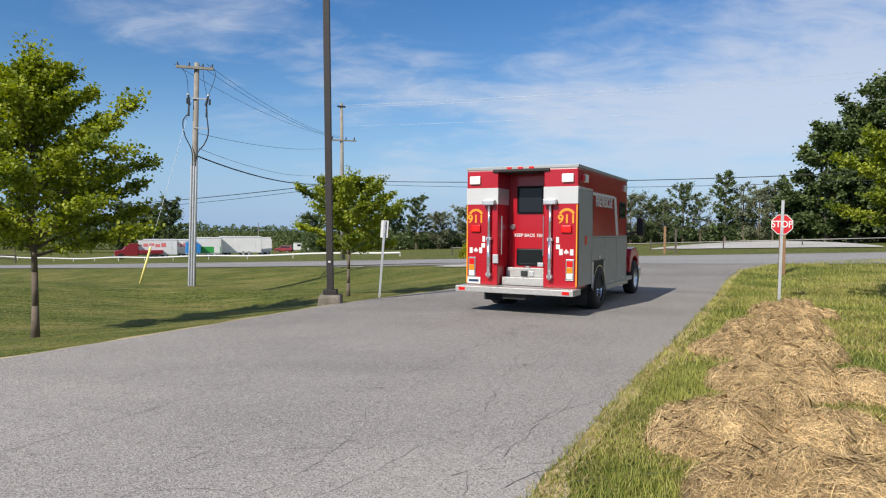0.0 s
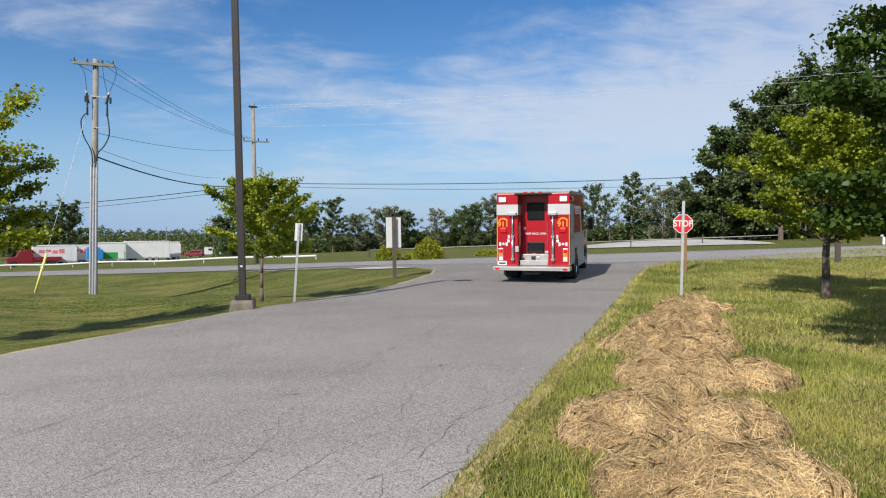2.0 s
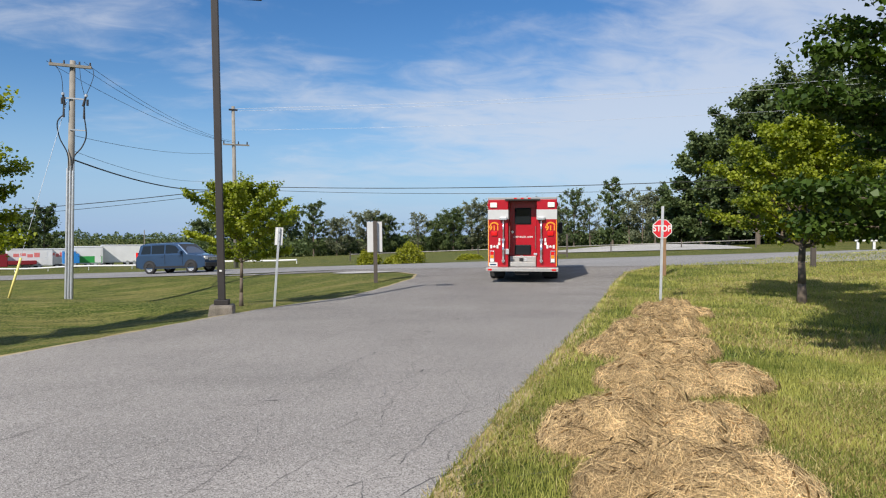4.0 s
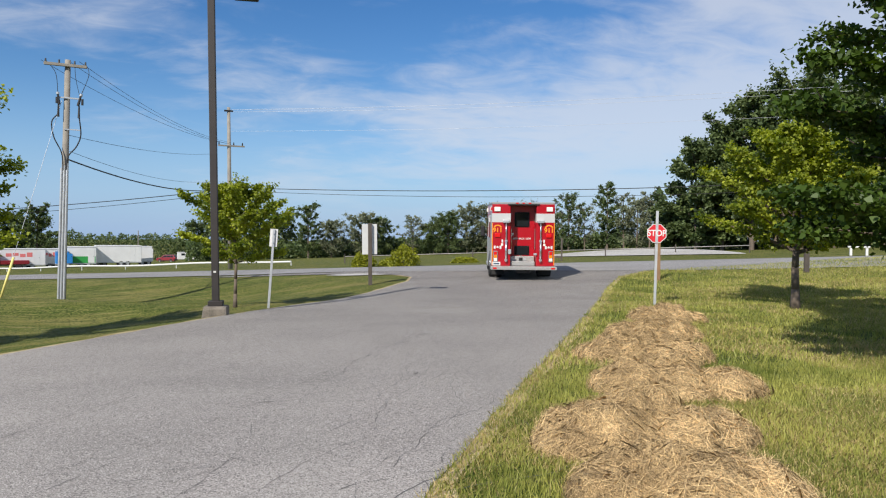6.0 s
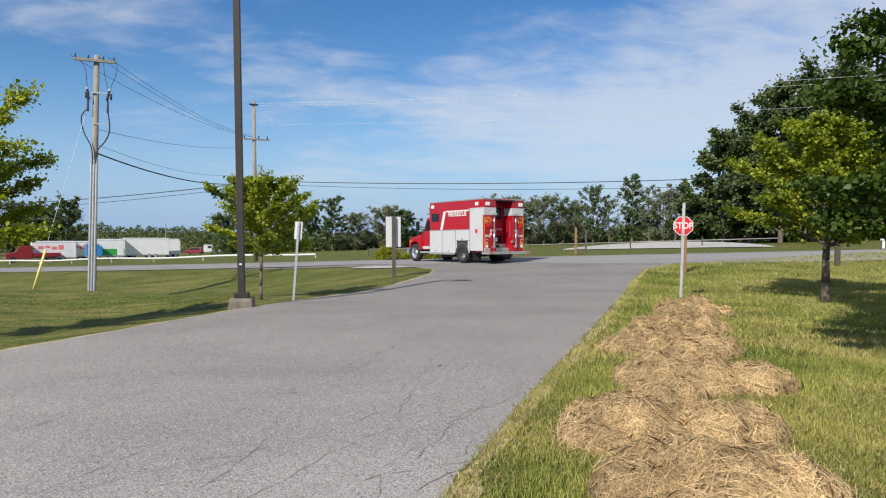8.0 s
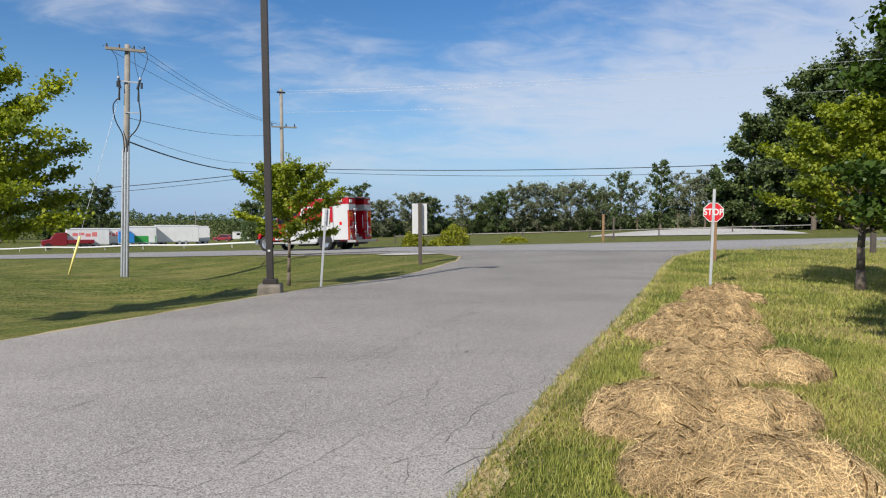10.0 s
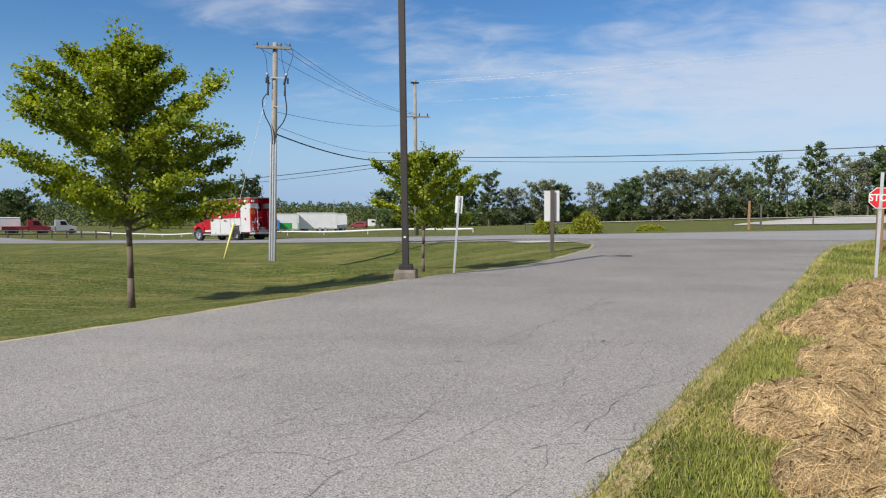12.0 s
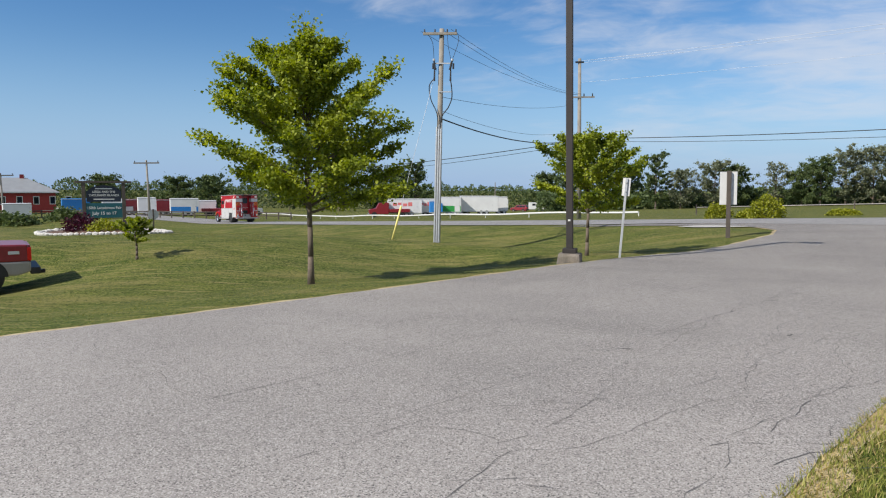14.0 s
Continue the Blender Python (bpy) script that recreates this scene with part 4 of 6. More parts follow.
    cable("service_cable", sagging((P1[0] + 0.1, P1[1], z + H - 3.62), (x2 + 0.1, y2, 5.25), 0.62), 0.028, WIRE, "heavy black service cable drooping from the pole")
    far = (45.0, 30.0)
    for h0, h1, rr, m in ((H2 - 0.2, 11.7, 0.009, WIREPALE), (H2 - 0.35, 11.3, 0.008, WIREPALE), (H2 - 1.7, 10.0, 0.007, WIREPALE)):
        cable("power_line", sagging((x2, y2, z2 + h0), (*far, h1), 0.5), rr, m, "thin sunlit wire along the road")
    cable("telephone_cable", sagging((x2, y2, 5.25), (*far, 6.4), 0.8), 0.026, WIRE, "black telephone cable along the road")
    cable("telephone_cable", sagging((x2, y2, 5.05), (*far, 6.0), 0.95), 0.016, WIRE, "black telephone cable along the road")
    lx, ly = -58.0, 84.0
    cable("telephone_cable", sagging((x2, y2, 5.15), (lx, ly, 4.0), 0.8), 0.03, WIRE, "black telephone cable along the road")
    cable("telephone_cable", sagging((x2, y2, 4.9), (lx, ly, 3.5), 0.9), 0.02, WIRE, "black telephone cable along the road")
    # guy wire with its yellow guard
    gx, gy = -10.55, 25.6
    gz = land(gx, gy)
    g = thing("guy_wire_guard", pose(gx, gy, gz - 0.03), "leaning yellow plastic guard on the pole's guy wire", "guard")
    top = Vector((0.25, 0.1, 1.0)).normalized()
    part("guard", T((0, 0, 0), top * 1.5, 0.04, 0.04, 10), YELLOW, g, smooth=True)
    cable("guy_wire", [(0, 0, 0), tuple(Vector((P1[0] - gx, P1[1] - gy, z - gz + H - 1.5)))], 0.008, WIREPALE, "", parent=g)


# ---- vehicles ----
def wheel(parent, x, y, r, w, rim_mat, spokes=8, name="wheel", label=""):
    """A wheel turning about its own x axis: tyre with shoulders, dished rim, hub and bolts."""
    hub = new(name)
    hub.parent = parent
    hub.matrix_basis = pose(x, y, r)
    if label:
        hub["label"] = label
    bm = bmesh.new()
    prof = [(-0.5, 0.62), (-0.5, 0.9), (-0.38, 0.985), (0, 1.0), (0.38, 0.985), (0.5, 0.9), (0.5, 0.62)]
    n = 28
    rings = [[bm.verts.new((u * w, r * v * math.cos(2 * math.pi * k / n), r * v * math.sin(2 * math.pi * k / n))) for u, v in prof] for k in range(n)]
    for k in range(n):
        a, b = rings[k], rings[(k + 1) % n]
        for i in range(len(prof) - 1):
            bm.faces.new((a[i], a[i + 1], b[i + 1], b[i]))
    bmesh.ops.recalc_face_normals(bm, faces=bm.faces)
    part("tyre", bm, RUBBER, hub, smooth=True)
    bm = bmesh.new()
    prof = [(-0.45, 0.63), (-0.30, 0.60), (-0.12, 0.52), (-0.10, 0.30), (-0.25, 0.22), (-0.28, 0.0)]
    for sgn in (-1, 1):
        rings = [[bm.verts.new((-sgn * u * w, r * v * math.cos(2 * math.pi * k / n), r * v * math.sin(2 * math.pi * k / n))) for u, v in prof] for k in range(n)]
        for k in range(n):
            a, b = rings[k], rings[(k + 1) % n]
            for i in range(len(prof) - 1):
                bm.faces.new((a[i], a[i + 1], b[i + 1], b[i]))
    bmesh.ops.remove_doubles(bm, verts=bm.verts, dist=0.0005)
    bmesh.ops.recalc_face_normals(bm, faces=bm.faces)
    part("rim", bm, rim_mat, hub)
    bm = bmesh.new()
    for k in range(spokes):
        a = 2 * math.pi * k / spokes
        for sgn in (-1, 1):
            tube(bm, (sgn * w * 0.10, r * 0.42 * math.cos(a), r * 0.42 * math.sin(a)), (sgn * w * 0.13, r * 0.42 * math.cos(a), r * 0.42 * math.sin(a)), r * 0.065, None, 8)
    part("hand_holes" if spokes > 5 else "wheel_nuts", bm, BLACK, hub)
    return hub


def build_fire_truck():
    t = thing("fire_truck", Matrix(), "red and white fire rescue truck with a boxy body", "fire truck")
    W, ZB, ZT, Lb = 1.2, 0.56, 3.0, 4.35
    # body: main box, two rear corner columns, roof
    part("body", B(-W, W, 0.62, Lb, ZB + 0.12, ZT - 0.04, bevel=0.035), RED, t)
    for s, a, b in ((-1, -W, -0.49), (1, 0.50, W)):
        part("rear_column", B(a, b, 0.0, 0.66, ZB, ZT - 0.05, bevel=0.03), RED, t)
        part("white_band", B(a - 0.004, b + 0.004, -0.004, 0.60, 2.24, 2.58, bevel=0.004), WHITE, t, "white stripe")
    part("roof", B(-W + 0.01, W - 0.01, 0.0, Lb, ZT - 0.08, ZT, bevel=0.03), WHITE, t, "white roof with a raised edge")
    # lip in near-black so its colour holds the shadow under the roof edge
    part("canopy", B(-0.60, 0.62, -0.05, 0.62, ZT - 0.10, ZT - 0.05, bevel=0.01), CHASSIS, t, "metal lip over the doorway, its shade painted dark")
    part("roof_trim", B(-W - 0.01, W + 0.01, -0.012, 0.02, ZT - 0.045, ZT + 0.012, bevel=0.005), SILVER, t)
    for s in (-1, 1):
        part("roof_trim", B(s * W - 0.012, s * W + 0.012, 0.0, Lb, ZT - 0.05, ZT + 0.012, bevel=0.005), SILVER, t)
    # rear doorway
    door = part("rear_door", B(-0.47, 0.48, 0.60, 0.625, ZB + 0.32, ZT - 0.14), RED, t)
    for z0, z1 in ((2.08, 2.62), (0.98, 1.30)):
        part("window_frame", B(-0.29, 0.29, 0.585, 0.605, z0 - 0.02, z1 + 0.02, bevel=0.03), BLACK, door)
        part("window_pane", B(-0.265, 0.265, 0.578, 0.59, z0, z1, bevel=0.025), GLASS, door)
    part("door_handle", T((-0.38, 0.56, 1.78), (-0.38, 0.61, 1.78), 0.055, 0.065, 14), CHROME, door)
    part("hinge", B(-0.09, 0.0, 0.58, 0.60, 0.93, 0.95), CHROME, door)
    letters("KEEP BACK 150M", 0.092, pose(0.0, 0.596, 1.60, 90), MARK, door)
    part("inner_step", B(-0.46, 0.47, 0.18, 0.60, ZB, ZB + 0.17, bevel=0.012), TREAD, t)
    part("inner_step", B(-0.46, 0.47, 0.42, 0.60, ZB + 0.17, ZB + 0.36, bevel=0.012), TREAD, t)
    part("socket", B(-0.12, 0.02, 0.38, 0.43, ZB + 0.19, ZB + 0.30, bevel=0.01), BLACK, t)
    part("socket", B(0.06, 0.16, 0.40, 0.43, ZB + 0.19, ZB + 0.29, bevel=0.01), GALV, t)
    bumper = part("rear_step", B(-W - 0.05, W + 0.05, -0.42, 0.12, 0.44, 0.56, bevel=0.012), TREAD, t, "ribbed aluminium rear step")
    for s in (-1, 1):
        part("marker_lamp", B(s * 1.1 - 0.07, s * 1.1 + 0.07, -0.428, -0.415, 0.47, 0.53), REDLENS, bumper)
        part("edge_stripe", B(s * (W - 0.015) - 0.012, s * (W - 0.015) + 0.012, -0.006, 0.0, ZB + 0.04, 2.22), GOLD, t)
        # light tower poles with their brackets
        pole = part("telescopic_pole", T((s * 0.66, -0.07, 0.72), (s * 0.66, -0.07, 1.55), 0.042, 0.042, 12), CHROME, t, smooth=True)
        part("upper_tube", T((s * 0.66, -0.07, 1.55), (s * 0.66, -0.07, 2.22), 0.028, 0.028, 12), CHROME, pole, smooth=True)
        part("lamp_housing", B(s * 0.66 - 0.13, s * 0.66 + 0.13, -0.14, -0.01, 2.22, 2.33, bevel=0.02), GALV, pole)
        part("bracket", B(s * 0.66 - 0.05, s * 0.66 + 0.05, -0.1, 0.0, 1.5, 1.56), GALV, pole)
        part("bracket", B(s * 0.66 - 0.05, s * 0.66 + 0.05, -0.1, 0.0, 0.76, 0.82), GALV, pole)
        part("warning_light", B(s * 1.0 - 0.12, s * 1.0 + 0.12, -0.05, 0.0, 2.66, 2.83, bevel=0.02), CLEAR, t, "white flasher")
        part("stop_light", B(s * 0.98 - 0.11, s * 0.98 + 0.11, -0.05, 0.0, 1.66, 1.82, bevel=0.03), REDLENS, t)
        lamp = part("tail_light", B(s * 1.06 - 0.085, s * 1.06 + 0.085, -0.03, 0.0, 0.72, 1.14, bevel=0.01), CHROME, t)
        part("red_lens", B(s * 1.06 - 0.06, s * 1.06 + 0.06, -0.04, -0.028, 0.99, 1.11, bevel=0.006), REDLENS, lamp)
        part("amber_lens", B(s * 1.06 - 0.06, s * 1.06 + 0.06, -0.04, -0.028, 0.87, 0.98, bevel=0.006), AMBER, lamp)
        part("clear_lens", B(s * 1.06 - 0.06, s * 1.06 + 0.06, -0.04, -0.028, 0.75, 0.86, bevel=0.006), CLEAR, lamp)
        letters("911", 0.24, pose(s * 0.985, -0.008, 1.93, 90), GOLD, t, squash=1.05)
        arc = [(s * 0.985 + 0.17 * math.cos(radians(a)), 2.0 + 0.15 * math.sin(radians(a))) for a in range(20, 161, 14)]
        arc += [(s * 0.985 + 0.12 * math.cos(radians(a)), 2.0 + 0.10 * math.sin(radians(a))) for a in range(160, 19, -14)]
        part("handset_emblem", S(arc, "y", -0.008, -0.004), GOLD, t, "orange curved emblem")
        for k in (-1, 1):
            part("flag_bar", B(s * 0.98 + k * 0.11 - 0.035, s * 0.98 + k * 0.11 + 0.035, -0.006, -0.002, 1.22, 1.34), MARK, t)
        leaf = [(0, -0.05), (0.012, -0.02), (0.05, -0.028), (0.04, -0.008), (0.065, 0.012), (0.03, 0.016), (0.025, 0.035), (0, 0.06), (-0.025, 0.035), (-0.03, 0.016), (-0.065, 0.012), (-0.04, -0.008), (-0.05, -0.028), (-0.012, -0.02)]
        part("leaf_emblem", S([(s * 0.98 + a, 1.28 + b) for a, b in leaf], "y", -0.006, -0.002), MARK, t)
        part("reflector", B(s * 0.80 - 0.03, s * 0.80 + 0.03, -0.012, 0.0, 1.46, 1.58), MARK, t)
        part("reflector", B(s * 0.81 - 0.04, s * 0.81 + 0.04, -0.012, 0.0, 1.34, 1.43), CLEAR, t)
        # side trim, compartments and lettering
        x0, x1 = (s * W, s * (W + 0.012)) if s > 0 else (s * (W + 0.012), s * W)
        # white on the left; the right door's shade is painted with the greyer metal
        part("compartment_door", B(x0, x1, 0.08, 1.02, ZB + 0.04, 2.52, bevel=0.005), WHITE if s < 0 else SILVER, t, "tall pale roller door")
        part("door_trim", B(x0, x1 + 0.004 if s > 0 else x1, 1.03, 1.06, ZB + 0.04, 2.55), SILVER, t)
        part("upper_trim", B(x0, x1, 0.02, 1.06, 2.53, 2.58), WHITE, t)
        for a, b, c, d in ((1.07, 2.14, 1.08, 1.56), (2.17, 3.24, 0.50, 1.56), (3.27, Lb - 0.03, 0.50, 1.56)):
            # right-hand lockers take the same painted shade
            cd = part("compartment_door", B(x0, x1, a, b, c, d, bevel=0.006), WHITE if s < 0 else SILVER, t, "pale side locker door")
            xh = s * (W + 0.02)
            part("latch", B(xh - 0.012, xh + 0.012, (a + b) / 2 - 0.06, (a + b) / 2 + 0.06, c + 0.05, c + 0.09), CHROME, cd)
        part("locker_frame", B(s * (W + 0.002) - 0.004, s * (W + 0.002) + 0.004, 1.05, Lb, 0.5, 1.58), CHASSIS, t)
        part("lower_panel", B(x0, x1, 1.07, 1.2, 0.5, 1.06), WHITE, t)
        part("lower_panel", B(x0, x1, 2.06, 2.15, 0.5, 1.06), WHITE, t)
        part("belt_trim", B(x0, x1 + (0.004 if s > 0 else 0), 1.07, Lb, 1.565, 1.60), SILVER, t)
        part("rub_rail", B(s * (W + 0.02) - 0.03, s * (W + 0.02) + 0.03, 2.2, Lb, 0.40, 0.50, bevel=0.01), TREAD, t)
        part("white_stripe", S([(a, b) for a, b in ((3.22, 1.61), (3.42, 1.61), (3.14, 2.50), (2.94, 2.50))], "x", min(x0, x1), max(x0, x1)), MARK, t)
        part("white_stripe", B(x0, x1, 1.08, 2.95, 2.46, 2.52), MARK, t)
        part("lettering_panel", B(x0, x1, 1.10, 2.92, 2.22, 2.455), RED, t)
        letters("FIRE/RESCUE", 0.30, pose(s * (W + 0.016), 2.02, 2.33, 90, 0, 90 if s > 0 else -90), MARK, t, squash=0.88)
        wf = part("side_window_frame", B(x0, x1 + (0.004 if s > 0 else 0), 3.52, 4.16, 2.02, 2.42, bevel=0.01), BLACK, t)
        part("window_pane", B(s * (W + 0.016) - 0.004, s * (W + 0.016) + 0.004, 3.56, 4.12, 2.06, 2.38), GLASS, wf)
        for yy in (0.5, Lb - 0.3):
            part("side_light", B(s * (W + 0.02) - 0.03, s * (W + 0.02) + 0.03, yy - 0.10, yy + 0.10, 2.68, 2.84, bevel=0.015), CLEAR, t)
        part("side_light", B(s * (W + 0.02) - 0.02, s * (W + 0.02) + 0.02, 0.24, 0.34, 2.70, 2.82, bevel=0.01), REDLENS, t)
        part("emblem", B(s * (W + 0.015) - 0.003, s * (W + 0.015) + 0.003, 0.47, 0.63, 1.42, 1.60), REDLENS, t, "small red emblem")
        # rear wheel arch: dark liner with a bright rim
        arch = [(1.62 + 0.52 * math.cos(radians(a)), 0.46 + 0.51 * math.sin(radians(a))) for a in range(0, 181, 15)]
        part("wheel_arch", S(arch, "x", s * (W + 0.013) - 0.003, s * (W + 0.013) + 0.003), RUBBER, t)
        rim = arch + [(1.62 + 0.50 * math.cos(radians(a)), 0.46 + 0.49 * math.sin(radians(a))) for a in range(180, -1, -15)]
        part("arch_trim", S(rim, "x", s * (W + 0.014), s * (W + 0.03)), CHROME, t)
        part("mud_flap", B(s * 0.92 - 0.24, s * 0.92 + 0.24, 0.86, 0.88, 0.16, 0.52), RUBBER, t)
    for k in (-0.15, 0.0, 0.15):
        part("marker_lamp", B(k * 1.6 - 0.05, k * 1.6 + 0.05, -0.03, 0.0, ZT - 0.045, ZT - 0.005), REDLENS, t)
    part("grab_rail", T((-0.45, 0.12, 1.2), (-0.45, 0.12, 2.0), 0.016, 0.016, 8), CHROME, t)
    part("grab_rail", T((0.46, 0.12, 1.2), (0.46, 0.12, 2.0), 0.016, 0.016, 8), CHROME, t)
    part("control_box", B(-0.58, -0.46, -0.05, 0.0, 1.02, 1.2, bevel=0.008), GALV, t)
    part("control_box", B(0.40, 0.52, -0.06, 0.0, 0.98, 1.06, bevel=0.008), GALV, t)
    plate = part("licence_plate", B(-1.17, -0.87, -0.012, 0.0, 0.58, 0.72), MARK, t, "white licence plate")
    part("plate_mark", B(-1.13, -0.91, -0.016, -0.0125, 0.62, 0.67), BLUE, plate)
    # chassis
    part("chassis", B(-0.45, 0.45, 0.3, 6.2, 0.42, 0.66), CHASSIS, t)
    part("rear_axle", T((-0.9, 1.62, 0.46), (0.9, 1.62, 0.46), 0.1), CHASSIS, t)
    part("differential", B(-0.2, 0.2, 1.42, 1.82, 0.30, 0.62, bevel=0.08), CHASSIS, t)
    part("fuel_tank", B(-1.05, -0.5, 2.5, 3.6, 0.28, 0.5, bevel=0.06), CHASSIS, t)
    part("under_tray", B(-1.12, 1.12, 0.1, 4.3, 0.5, 0.57), CHASSIS, t)
    part("hitch", B(-0.25, 0.25, -0.3, 0.3, 0.32, 0.44, bevel=0.02), CHASSIS, t)
    # cab: roof and pillars over a hooded nose
    cab = [(4.36, 0.62), (5.42, 0.62), (5.42, 1.52), (5.20, 1.58), (4.92, 2.22), (4.36, 2.26)]
    part("cab", S(cab, "x", -1.0, 1.0, bevel=0.05), RED, t)
    part("hood", S([(5.3, 0.72), (6.42, 0.72), (6.45, 1.22), (6.25, 1.33), (5.3, 1.54)], "x", -0.78, 0.78, bevel=0.06), RED, t)
    part("windshield", S([(5.195, 1.62), (5.215, 1.60), (4.955, 2.18), (4.935, 2.18)], "x", -0.88, 0.88), GLASS, t)
    part("grille", B(-0.55, 0.55, 6.43, 6.48, 0.78, 1.2, bevel=0.02), CHROME, t)
    part("front_bumper", B(-1.12, 1.12, 6.42, 6.66, 0.42, 0.68, bevel=0.04), CHROME, t)
    for s in (-1, 1):
        part("side_window", S([(4.5, 1.58), (5.12, 1.58), (4.88, 2.12), (4.5, 2.14)], "x", s * 1.0 - 0.006, s * 1.0 + 0.006), GLASS, t)
        part("cab_door_line", B(s * 1.0 - 0.008, s * 1.0 + 0.008, 4.42, 4.44, 0.75, 2.1), BLACK, t)
        part("door_handle", B(s * 1.01 - 0.015, s * 1.01 + 0.015, 4.5, 4.62, 1.34, 1.38), CHROME, t)
        fen = [(5.25, 0.62), (5.28, 1.0), (5.5, 1.24), (6.0, 1.28), (6.4, 1.12), (6.46, 0.75), (6.3, 0.75), (6.22, 0.95), (5.95, 1.05), (5.7, 1.02), (5.48, 0.85), (5.42, 0.62)]
        part("fender", S(fen, "x", min(s * 0.72, s * 1.1), max(s * 0.72, s * 1.1), bevel=0.02), RED, t)
        part("headlight", B(s * 0.86 - 0.13, s * 0.86 + 0.13, 6.38, 6.45, 0.85, 1.05, bevel=0.02), CLEAR, t)
        part("turn_signal", B(s * 1.09 - 0.02, s * 1.09 + 0.02, 6.2, 6.34, 1.02, 1.12, bevel=0.01), AMBER, t)
        step = part("cab_step", B(s * 1.02 - 0.13, s * 1.02 + 0.13, 4.45, 5.3, 0.44, 0.54, bevel=0.01), TREAD, t)
        part("white_sill", B(s * 1.005 - 0.006, s * 1.005 + 0.006, 4.42, 5.28, 0.66, 0.80), WHITE, t)
        mir = part("mirror_arm", T((s * 1.0, 5.1, 1.62), (s * 1.38, 5.2, 1.72), 0.025, 0.025, 8), BLACK, t)
        part("mirror", B(s * 1.38 - 0.09, s * 1.38 + 0.09, 5.12, 5.22, 1.6, 2.06, bevel=0.03), BLACK, mir)
    part("front_axle", T((-0.9, 5.86, 0.46), (0.9, 5.86, 0.46), 0.09), CHASSIS, t)
    ws = [wheel(t, s * 1.0, 5.86, 0.46, 0.28, CHROME, 10) for s in (-1, 1)]
    ws += [wheel(t, s * 0.985, 1.62, 0.46, 0.52, CHROME, 10, label="dual rear wheel") for s in (-1, 1)]
    return t, ws


def car_body(t, paint, L, Wd, prof, glass, z0):
    """A body in one skin from its side profile, narrowed towards the roof, with glass let in on each side."""
    bm = bmesh.new()
    n = 7
    rows = []
    for k in range(n):
        u = -1 + 2 * k / (n - 1)
        rows.append([bm.verts.new((u * Wd / 2 * (1 - 0.14 * max(0, (z - z0) / 1.0)), y, z - 0.03 * abs(u) ** 4)) for y, z in prof])
    m = len(prof)
    for a, b in zip(rows, rows[1:]):
        for i in range(m):
            bm.faces.new((a[i], a[(i + 1) % m], b[(i + 1) % m], b[i]))
    bm.faces.new(rows[0])
    bm.faces.new(rows[-1][::-1])
    bmesh.ops.recalc_face_normals(bm, faces=bm.faces)
    es = [e for e in bm.edges if e.calc_face_angle(0) > 0.35]
    bmesh.ops.bevel(bm, geom=es, offset=0.03, segments=2, affect="EDGES", profile=0.6)
    part("body", bm, paint, t, smooth=False)
    for s in (-1, 1):
        for g in glass:
            bm = bmesh.new()
            vs = []
            for y, z in g:
                vs.append(bm.verts.new((s * (Wd / 2 * (1 - 0.14 * max(0, z - z0)) + 0.006), y, z)))
            f = bm.faces.new(vs)
            r = bmesh.ops.extrude_face_region(bm, geom=[f])
            for v in [q for q in r["geom"] if isinstance(q, bmesh.types.BMVert)]:
                v.co.x -= s * 0.03
            bmesh.ops.recalc_face_normals(bm, faces=bm.faces)
            part("side_window", bm, GLASS, t)


